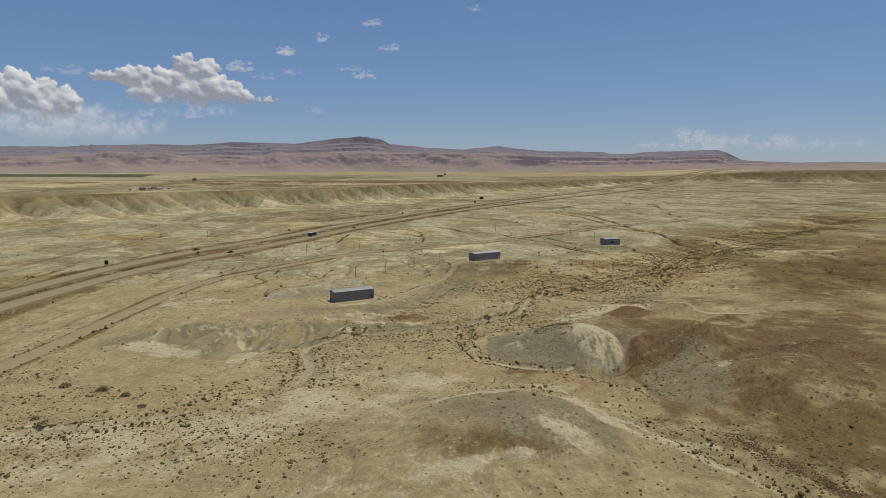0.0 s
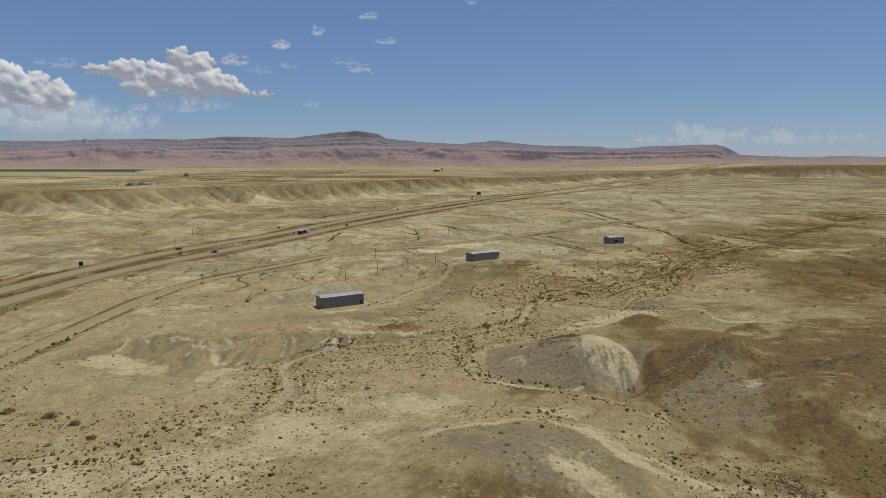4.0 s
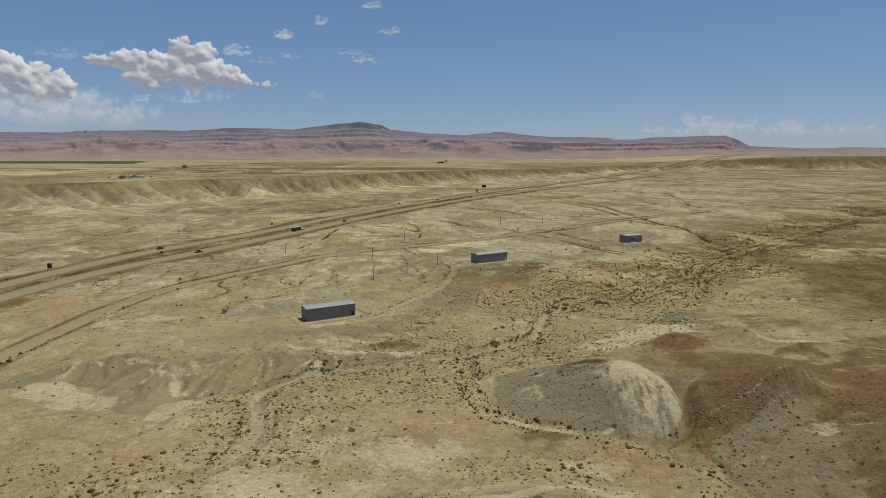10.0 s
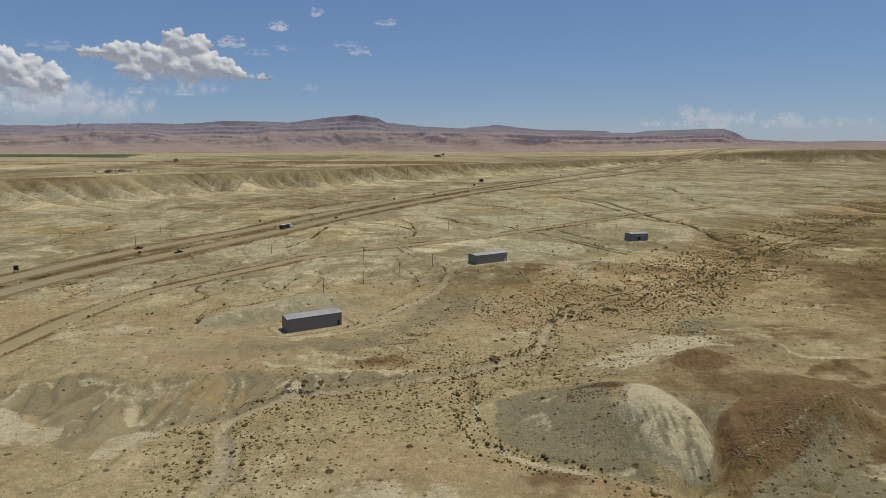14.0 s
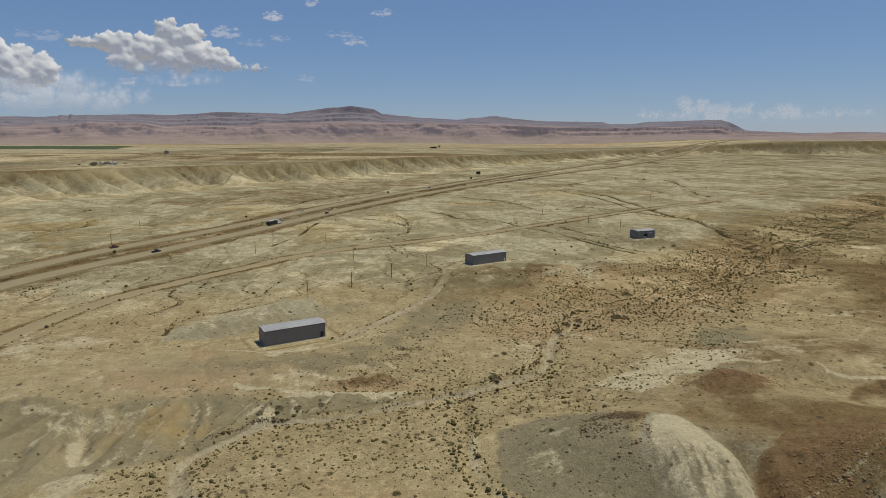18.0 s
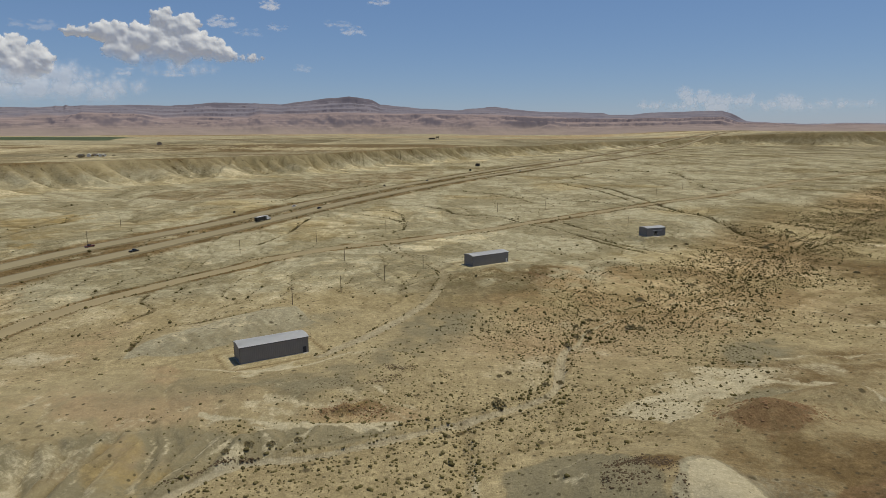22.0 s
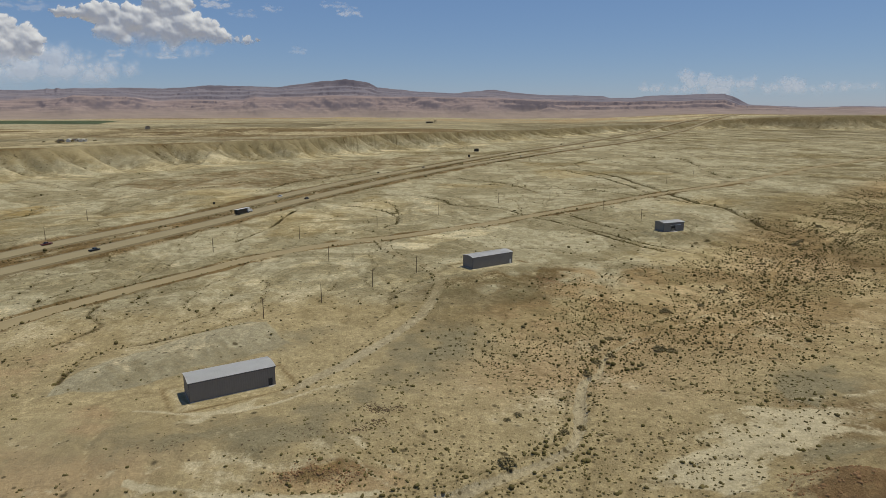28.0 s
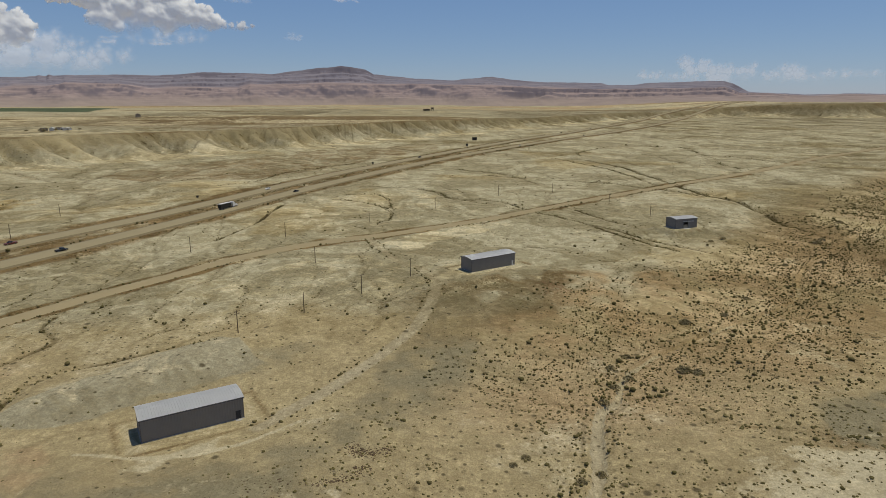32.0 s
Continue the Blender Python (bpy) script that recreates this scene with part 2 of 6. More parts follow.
c = mixrgb(nt, c, (0.145, 0.125, 0.042), mathn(nt, "MULTIPLY", noise_fac(nt, 0.03, 3), 0.6))
nt.links.new(c, b.inputs["Base Color"])
ROCKR = simple("red_rock", (0.20, 0.115, 0.056), (0.35, 0.215, 0.11), 0.5, 0.95, bumpy=0.5)


# ---- plan helpers ----
def smooth(a, b, x):
    t = np.clip((x - a) / (b - a), 0, 1)
    return t * t * (3 - 2 * t)


RNG = np.random.RandomState(7)
FLAT_TABLE = RNG.rand(16, 65536).astype(np.float32)


def vnoise(x, y, seed=0):
    """Value noise in 0..1 on a unit lattice."""
    fx, fy = np.floor(x), np.floor(y)
    u, v = (x - fx).astype(np.float32), (y - fy).astype(np.float32)
    xi, yi = fx.astype(np.int32), fy.astype(np.int32)
    u, v = u * u * u * (u * (u * 6 - 15) + 10), v * v * v * (v * (v * 6 - 15) + 10)
    t = FLAT_TABLE[seed % 16]
    x0, x1, y0, y1 = (xi & 255) << 8, ((xi + 1) & 255) << 8, yi & 255, (yi + 1) & 255
    a, b_ = np.take(t, x0 + y0), np.take(t, x0 + y1)
    a += (np.take(t, x1 + y0) - a) * u
    b_ += (np.take(t, x1 + y1) - b_) * u
    a += (b_ - a) * v
    return a


def fbm(x, y, size, octaves=4, seed=0, gain=0.5):
    """Fractal noise about 0, roughly -1..1, with the largest lumps of that size in metres."""
    out, amp, tot = 0, 1.0, 0
    for i in range(octaves):
        out = out + amp * (2 * vnoise(x / size * 2 ** i + 17.3 * i + 5.1 * seed, y / size * 2 ** i - 9.7 * i, seed + i) - 1)
        tot += amp
        amp *= gain
    return out / tot * 1.6


def ridged(x, y, size, octaves=3, seed=0):
    out, amp, tot = 0, 1.0, 0
    for i in range(octaves):
        n = np.abs(2 * vnoise(x / size * 2 ** i + 3.3 * i, y / size * 2 ** i + 7.9 * i, seed + i) - 1)
        out = out + amp * (1 - n)
        tot += amp
        amp *= 0.5
    return out / tot


def curve(pts, step):
    """Catmull-Rom line through the plan points, resampled about every step metres."""
    p = np.array(pts, float)
    p = np.vstack([2 * p[0] - p[1], p, 2 * p[-1] - p[-2]])
    out = []
    for i in range(1, len(p) - 2):
        a, b_, c_, d = p[i - 1:i + 3]
        n = max(1, int(np.hypot(*(c_ - b_)) / step))
        t = (np.arange(n) / n)[:, None]
        out.append(0.5 * (2 * b_ + (c_ - a) * t + (2 * a - 5 * b_ + 4 * c_ - d) * t ** 2 + (3 * b_ - a - 3 * c_ + d) * t ** 3))
    return np.vstack(out + [p[-2:-1]])


def dist_to(X, Y, line, reach):
    """Distance of each point to a line, and the point's running length on it; far points get reach."""
    D, S = np.full(X.shape, float(reach)), np.zeros(X.shape)
    run = 0.0
    near = (X > line[:, 0].min() - reach) & (X < line[:, 0].max() + reach) & (Y > line[:, 1].min() - reach) & (Y < line[:, 1].max() + reach)
    idx = np.nonzero(near)[0]
    x, y = X[idx], Y[idx]
    d, s = D[idx], S[idx]
    for a, c_ in zip(line[:-1], line[1:]):
        v = c_ - a
        ln = math.hypot(*v)
        k = np.nonzero((x > min(a[0], c_[0]) - reach) & (x < max(a[0], c_[0]) + reach) & (y > min(a[1], c_[1]) - reach) & (y < max(a[1], c_[1]) + reach))[0]
        t = np.clip(((x[k] - a[0]) * v[0] + (y[k] - a[1]) * v[1]) / ln ** 2, 0, 1)
        q = np.hypot(x[k] - a[0] - t * v[0], y[k] - a[1] - t * v[1])
        better = q < d[k]
        d[k[better]] = q[better]
        s[k[better]] = run + t[better] * ln
        run += ln
    D[idx], S[idx] = d, s
    return D, S


# lines of the plan: two carriageways, the frontage road, tracks and watercourses
FAR_LANE = curve([(-195, -140), (-190, -60), (-184, 13), (-168, 98), (-151, 155), (-134, 190), (-108, 241), (-90, 283), (-24, 456), (79, 668), (190, 880), (310, 1090), (554, 1540), (754, 1905), (940, 2190), (1110, 2440), (1300, 2700), (1750, 3300), (2350, 4200)], 12)
NEAR_LANE = curve([(-172, -140), (-169, -80), (-165, -15), (-158, 25), (-150, 66), (-137, 118), (-118, 154), (-105, 179), (-93, 206), (-76, 246), (-14, 404), (68, 575), (158, 735), (282, 935), (451, 1190), (600, 1440), (760, 1740), (900, 1990), (1040, 2210), (1150, 2370), (1330, 2630), (1780, 3270), (2400, 4200)], 12)
FRONTAGE = curve([(-108, -190), (-104, -103), (-102, -74), (-100, -30), (-96, 25), (-84, 65), (-70, 90), (-59, 108), (-45, 127), (-30, 150), (-10, 172), (15, 190), (29, 196), (58, 216), (90, 238), (109, 256), (150, 292), (201, 334), (262, 386), (338, 449), (436, 534), (583, 671), (750, 800), (1300, 1250)], 8)
TRACK_A = curve([(30, 193), (46, 152), (58, 135), (64, 118), (63, 96), (59, 75), (55, 62), (45, 41), (36, 24), (24, 6)], 4)
TRACK_B = curve([(57, 138), (68, 128), (82, 122), (100, 132)], 4)
TRACK_C = curve([(150, 290), (162, 252), (175, 228), (190, 216)], 4)
DITCH = curve([(130, 263), (154, 227), (163, 204), (181, 171)], 5)
GULLY = curve([(214, 640), (253, 517), (258, 374), (262, 330), (270, 305), (263, 226)], 6)
ARROYO = curve([(-2, 370), (46, 370), (68, 346), (76, 319), (103, 314), (114, 302), (128, 267)], 5)
RILL = curve([(-64, 79), (-62, 68), (-52, 58), (-58, 40)], 3)
DRAINS = [curve(p, 5) for p in (
    [(98, 456), (131, 446), (183, 421), (208, 395), (222, 370), (241, 353), (255, 326), (271, 308), (271, 260), (266, 233), (272, 200)], [(197, 604), (228, 527), (240, 455), (241, 384), (250, 364)],
    [(330, 782), (360, 768), (398, 755), (382, 610), (364, 534), (364, 504), (370, 477)], [(691, 993), (631, 902), (604, 797), (636, 748), (710, 747), (760, 760)],
    [(129, 259), (147, 240), (164, 217), (177, 190), (196, 168)], [(154, 277), (164, 248), (178, 226)], [(66, 339), (73, 325), (94, 303), (114, 283), (129, 259)], [(-1, 330), (27, 326), (38, 254), (30, 232)],
    [(116, 456), (157, 423), (200, 397), (227, 379), (243, 348), (258, 340)], [(350, 900), (376, 776), (404, 735), (385, 640), (369, 587), (362, 516)],
    [(662, 944), (640, 860), (660, 790), (690, 740)], [(-6, 310), (23, 293), (36, 265), (36, 237)], [(-36, 287), (-39, 229), (-48, 192)],
    [(-264, 353), (-257, 384), (-208, 368), (-189, 401), (-149, 419), (-120, 470)], [(81, 504), (131, 456), (150, 400), (186, 380)],
    [(-39, 10), (-43, 27), (-39, 36), (-27, 44), (-15, 52), (-3, 58)], [(-230, 240), (-215, 275), (-225, 310), (-200, 345)], [(430, 560), (400, 610), (330, 640), (290, 700)],
    [(180, 560), (230, 600), (245, 680), (310, 760)], [(-140, 330), (-90, 400), (-75, 470), (-20, 560)])]
WASH = curve([(-60, -158), (-31, -148), (-11, -133), (4, -121), (9, -108), (6, -90), (1, -77), (4, -69), (17, -55), (36, -50), (70, -34), (88, -24), (96, -14), (100, 2), (104, 15), (110, 21), (114, 32), (126, 46), (151, 66), (195, 96), (218, 132), (241, 160), (278, 194), (335, 251), (420, 332), (535, 448), (671, 558)], 4)
RAVINE = curve([(68, -36), (67, -56), (68, -77), (73, -90), (90, -99), (104, -103), (114, -116), (124, -124), (121, -134), (114, -144), (113, -154), (120, -162), (127, -170), (133, -182), (142, -198)], 4)
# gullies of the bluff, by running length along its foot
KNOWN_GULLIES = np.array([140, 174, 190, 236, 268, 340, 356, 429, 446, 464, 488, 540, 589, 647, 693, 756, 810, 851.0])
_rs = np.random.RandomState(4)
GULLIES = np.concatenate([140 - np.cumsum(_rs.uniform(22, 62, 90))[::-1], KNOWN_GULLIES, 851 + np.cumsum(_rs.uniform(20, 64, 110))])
BLUFF_X = np.array([-5000, -2000, -700, -480, -360, -302, -258, -210, -140, -85, -3, 96, 234, 402, 629, 1142, 1500, 1715, 2300, 5000])
BLUFF_Y = np.array([-900, -300, 250, 440, 526, 602, 651, 705, 745, 850, 963, 1094, 1340, 1543, 1822, 2250, 2080, 2200, 2500, 3300])


def hump(X, Y, x, y, rx, ry, turn, h, p=2.0):
    out = np.zeros(X.shape)
    reach = max(rx, ry) * (2.7 if p < 2.5 else 2.0)
    k = np.nonzero((np.abs(X - x) < reach) & (np.abs(Y - y) < reach))[0]
    a = radians(turn)
    dx, dy = X[k] - x, Y[k] - y
    u = (dx * math.cos(a) + dy * math.sin(a)) / rx
    v = (-dx * math.sin(a) + dy * math.cos(a)) / ry
    out[k] = h * np.exp(-(u * u + v * v) ** (p / 2))
    return out


HILLS = [
    # x, y, half length, half width, turn, height, blockiness
    (-32, -34, 56, 24, 3, 2.2, 3.2), (22, -30, 28, 13, -5, 1.6, 2.6), (-14, 33, 38, 10, 48, 2.6, 3.2), (4, 50, 12, 8, 40, 0.8, 2.0),
    (95, 118, 36, 24, 35, 2.0, 2.6), (48, -6, 34, 26, 20, 1.4, 2.5),
    (136, -69, 36, 31, 0, 5.4, 4.5), (99, -73, 17, 16, 10, 4.6, 2.6), (115, -92, 9, 12, -12, 3.4, 3.2), (140, -44, 11, 6, 5, 4.0, 2.0), (153, -91, 15, 8, 20, 4.0, 2.2), (166, -34, 14, 7, 0, 5.2, 2.0),
    (225, -105, 70, 60, 0, 8.0, 2.4), (166, -126, 24, 18, 0, 4.5, 2.2), (230, -20, 90, 45, 20, 4.0, 2.2),
    (75, -158, 29, 25, -20, 8.4, 2.6), (48, -185, 26, 18, 0, 3.0, 2.0), (60, -205, 40, 26, 0, 3.0, 2.0),
]


SPURS = [
    # apex x, y, reach, height, number of ribs, phase
    (112, -88, 18, 0.9, 13, 0.7), (150, -92, 18, 1.2, 9, 1.4),
]


def spur_hills(X, Y):
    """Badland cones with sharp ribs running down from an apex."""
    z = np.zeros_like(X)
    for x, y, reach, h, n, ph in SPURS:
        dx, dy = X - x + 2.0 * fbm(X, Y, 16, 3, 3), Y - y + 2.0 * fbm(X, Y, 16, 3, 4)
        r, th = np.hypot(dx, dy), np.arctan2(dy, dx)
        rib = 1 - np.abs(2 * np.mod(th / 6.283 * n + ph + 0.25 * fbm(X, Y, 22, 2, 5), 1) - 1)
        rib2 = 1 - np.abs(2 * np.mod(th / 6.283 * n * 3 + ph + 0.4 * fbm(X, Y, 12, 2, 6), 1) - 1)
        R = reach * (0.62 + 0.30 * rib + 0.10 * rib2)
        z = np.maximum(z, h * np.clip(1 - r / R, 0, 1) ** 0.85)
    return z


# badland scarp below the terrace: top edge and foot by x, and the cones that its ribs fan out from
SCARP_X = np.array([-95, -80, -64, -52, -44, -34, -24, -12, 0, 12, 28, 48, 56])
SCARP_TOP = np.array([-66, -58, -48, -43, -46, -51, -45, -43, -41, -44, -37.5, -37.5, -37.5])
SCARP_FOOT = np.array([-78, -74, -68, -71, -80, -90, -83, -75, -71, -60, -50, -42, -40])
CONES = np.array([-66.0, -36.0, -11.0, 13.0, 34.0])


def scarp(X, Y):
    """Place on the scarp: 0 at its top to 1 at its foot, the rib coordinate across it, mask and relief."""
    wx = X + 1.6 * fbm(X, Y, 12, 3, 4)
    top, foot = np.interp(wx, SCARP_X, SCARP_TOP), np.interp(wx, SCARP_X, SCARP_FOOT)
    s_ = (top + 1.5 * fbm(X, Y, 14, 3, 5) - Y) / np.maximum(top - foot, 3)
    inside = smooth(-0.12, 0.08, s_) * smooth(1.12, 0.92, s_) * smooth(-92, -80, X) * smooth(55, 48, X)
    t = np.clip(s_, 0, 1)
    near_c = CONES[np.argmin(np.abs(wx[:, None] - CONES[None, :]), 1)]
    c_ = near_c + (wx - near_c) / (0.32 + 0.68 * t)
    rib = 1 - np.abs(2 * np.mod(c_ / 12.5 + 0.3 * fbm(X, Y, 30, 2, 6), 1) - 1)
    rib2 = 1 - np.abs(2 * np.mod(c_ / 4.6 + 0.5 * fbm(X, Y, 16, 2, 7), 1) - 1)
    tall = 0.6 + 0.4 * np.exp(-((X + 34) / 26) ** 2) + 0.2 * np.exp(-((X - 13) / 8) ** 2)
    cone = np.clip(1 - np.abs(wx - near_c) / (11 * (0.3 + 0.7 * t)), 0, 1)
    dz = inside * tall * (2.8 * cone * (1 - t) ** 0.8 * smooth(0.0, 0.12, s_) + np.sin(np.pi * np.clip(t * 0.9 + 0.1, 0, 1)) * (3.0 * rib + 0.9 * rib2 - 1.7))
    return inside, t, c_, rib, dz


SPUR_RIDGE = curve([(122, -102), (132, -99.5), (141, -97), (150, -93), (158, -87), (165, -81)], 2)
GORGE = curve([(126, -82), (127, -90), (126, -98), (121, -105), (114, -109)], 2)


def zbase(X, Y):
    """The lie of the land without roads and fine relief."""
    z = 0.0145 * np.clip(Y, -10, 330) + 2.0 * smooth(330, 900, Y)
    z = z - 2.2 * smooth(-8, -62, Y)
    z = z + 1.4 * fbm(X, Y, 160, 3, 2) * smooth(40, 200, np.hypot(X - 40, Y - 20)) * smooth(3000, 900, Y)
    return z


def bluff_offset(X, Y):
    return (Y - np.interp(X, BLUFF_X, BLUFF_Y)) * 0.58


def zplateau(X):
    return 27 + 6 * smooth(330, 30, X) + 26 * smooth(800, 1500, X)


def terrain(X, Y, roads=True, masks=False):
    """Height of the ground at plan points, and on request its soil types."""
    X, Y = np.asarray(X, float).ravel(), np.asarray(Y, float).ravel()
    z = zbase(X, Y)
    hill = np.zeros_like(z)
    for h in HILLS:
        hill = hill + hump(X, Y, *h) * 1.15
    wx, wy = X + 5 * fbm(X, Y, 30, 2, 4), Y + 5 * fbm(X, Y, 30, 2, 5)
    near = smooth(420, 240, Y) * smooth(520, 300, np.abs(X - 60))
    flute = ridged(wx, wy, 9, 3, 3)
    slope_zone = smooth(0.4, 3.0, hill)
    cones = spur_hills(X, Y)
    sc = scarp(X, Y)
    z = z + hill + cones + sc[4]
    z = z - 2.0 * hump(X, Y, 38, -34.5, 8.5, 2.6, 8, 1.0, 5.0) + 0.9 * hump(X, Y, 39, -28, 8, 3.5, 8, 1.0, 3.0)
    dg, _ = dist_to(X, Y, GORGE, 14)
    z = z - 3.2 * np.exp(-(dg / 2.6) ** 2)
    ds, _ = dist_to(X, Y, SPUR_RIDGE, 16)
    z = z + 1.3 * np.exp(-(ds / 4.5) ** 2)
    fth = np.arctan2(Y + 66, X - 111)
    face_zone = hump(X, Y, 116, -92, 10, 14, 10, 1.0, 4.0)
    z = z + face_zone * 0.45 * np.abs(2 * np.mod(fth * 9 + 0.5 * fbm(X, Y, 7, 2, 6), 1) - 1)
    slope_mute = 1 - sc[0]
    z = z - slope_mute * slope_zone * near * 1.9 * (flute - 0.55) * smooth(14, 4, hill)
    z = z + near * (0.35 * fbm(X, Y, 26, 4, 6) + 0.10 * fbm(X, Y, 5, 3, 7))
    dw, _ = dist_to(X, Y, WASH, 70)
    wob = 1 + 0.35 * fbm(X, Y, 14, 2, 8)
    valley = np.exp(-(dw / 26) ** 2)
    wide = 1.0 + 0.6 * hump(X, Y, 6, -96, 9, 16, 0, 1.0, 2.5) - 0.5 * smooth(0, 50, Y)
    bed = smooth(1.65, 1.0, dw * wob / wide)
    z = z * (1 - 0.35 * valley) - 1.2 * valley - 1.1 * bed
    dr, _ = dist_to(X, Y, RAVINE, 20)
    z = z - 1.0 * np.exp(-(dr * wob / 2.2) ** 2)
    chan = np.zeros_like(z)
    for ln, w, dep in ((DITCH, 1.5, 0.7), (GULLY, 3.5, 1.4), (ARROYO, 2.2, 1.0), (RILL, 1.4, 0.6), *[(q, 1.3, 0.6) for q in DRAINS]):
        d, _ = dist_to(X, Y, ln, 14)
        k = np.exp(-(d * wob / w) ** 2)
        z = z - dep * k
        chan = np.maximum(chan, k)
    # gentle swells of the flat
    far_flat = smooth(40, 110, Y + 0.25 * np.abs(X)) * smooth(1700, 1000, Y)
    z = z + 0.3 * far_flat * fbm(X, Y, 17, 3, 12) + 0.5 * far_flat * fbm(X, Y, 60, 3, 9)
    # bluff with spurs, and the plateau behind it
    u = bluff_offset(X, Y)
    along = X * 0.62 + Y * 0.78
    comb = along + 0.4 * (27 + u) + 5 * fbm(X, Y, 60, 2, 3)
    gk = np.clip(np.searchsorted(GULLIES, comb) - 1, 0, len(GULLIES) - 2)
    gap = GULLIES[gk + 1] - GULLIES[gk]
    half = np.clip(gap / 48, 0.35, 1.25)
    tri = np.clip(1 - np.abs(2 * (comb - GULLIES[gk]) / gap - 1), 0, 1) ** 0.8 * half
    tri2 = np.abs(2 * np.mod(along / 19 + 0.3 * fbm(X, Y, 70, 2, 9) + 0.015 * u, 1) - 1)
    tri3 = np.abs(2 * np.mod(along / 9 + 0.6 * fbm(X, Y, 40, 2, 10), 1) - 1)
    ahead = 23 + 5 * fbm(X, Y, 130, 3, 13) - 6 * np.clip(0.25 - tri, 0, 1) * 4 - u
    reach = (12 + 56 * tri + 12 * tri2 + 4 * tri3) * (1 + 0.25 * fbm(X, Y, 200, 2, 5))
    face = 0.86 * np.clip(1 - np.clip(ahead, 0, None) / reach, 0, 1) ** 1.9 + 0.14 * smooth(75, 0, ahead)
    ribs = 1 - np.clip(tri, 0, 1)
    uu = 23 - ahead
    zp = zplateau(X) + 2.0 * fbm(X, Y, 400, 3, 14)
    z = z * (1 - face) + zp * face
    if roads:
        for ln, half, lift, blend in ((FAR_LANE, 8.5, 0.8, 9), (NEAR_LANE, 8.5, 0.8, 9), (FRONTAGE, 4.0, 0.15, 4)):
            half = half + 10 * smooth(450, 1300, Y)
            d, s = dist_to(X, Y, ln, blend + 22)
            zr = road_z(ln, s, lift)
            k = smooth(half + blend, half, d)
            z = z * (1 - k) + (zr - 0.16) * k
    for (cx, cy, ang, ln, wd) in PADS:
        a = radians(ang)
        p, q = (X - cx) * math.cos(a) + (Y - cy) * math.sin(a), -(X - cx) * math.sin(a) + (Y - cy) * math.cos(a)
        k = smooth(5, 0.5, np.maximum(np.maximum(-2.5 - p, p - ln - 2.5), np.maximum(-3.0 - q, q - wd - 2.5)))
        z = z * (1 - k) + PADZ[(cx, cy)] * k
    if not masks:
        return z
    return z, dict(hill=hill, dw=dw, bed=bed, dr=dr, chan=chan, u=uu, face=face, flute=flute, near=near, valley=valley, ribs=ribs, u0=u, cones=cones, sc=sc, dg=dg, wide=wide)


PADS = [(0.0, 0.8, 30.5, 22.0, 7.4), (79.1, 128.9, 33.0, 23.0, 7.4), (193.2, 207.9, 20.0, 14.2, 7.6)]
PADZ = {(0.0, 0.8): 0.0, (79.1, 128.9): 2.6, (193.2, 207.9): 4.4}
ROADZ = {}


def road_z(line, s, lift):
    """Smoothed height profile of a road, by running length."""
    key = id(line)
    if key not in ROADZ:
        run = np.concatenate([[0], np.cumsum(np.hypot(*np.diff(line, axis=0).T))])
        pads = list(PADS)
        PADS.clear()
        h = terrain(line[:, 0], line[:, 1], roads=False)
        PADS.extend(pads)
        k = 22 if line is FAR_LANE or line is NEAR_LANE else 9
        hp = np.concatenate([[h[0]] * k, h, [h[-1]] * k])
        h = np.convolve(hp, np.ones(2 * k + 1) / (2 * k + 1), "valid")
        ROADZ[key] = (run, h)
    run, h = ROADZ[key]
    return np.interp(s, run, h) + lift


def blob(X, Y, x, y, rx, ry, turn, k=1.0):
    return hump(X, Y, x, y, rx, ry, turn, k, 3.0)


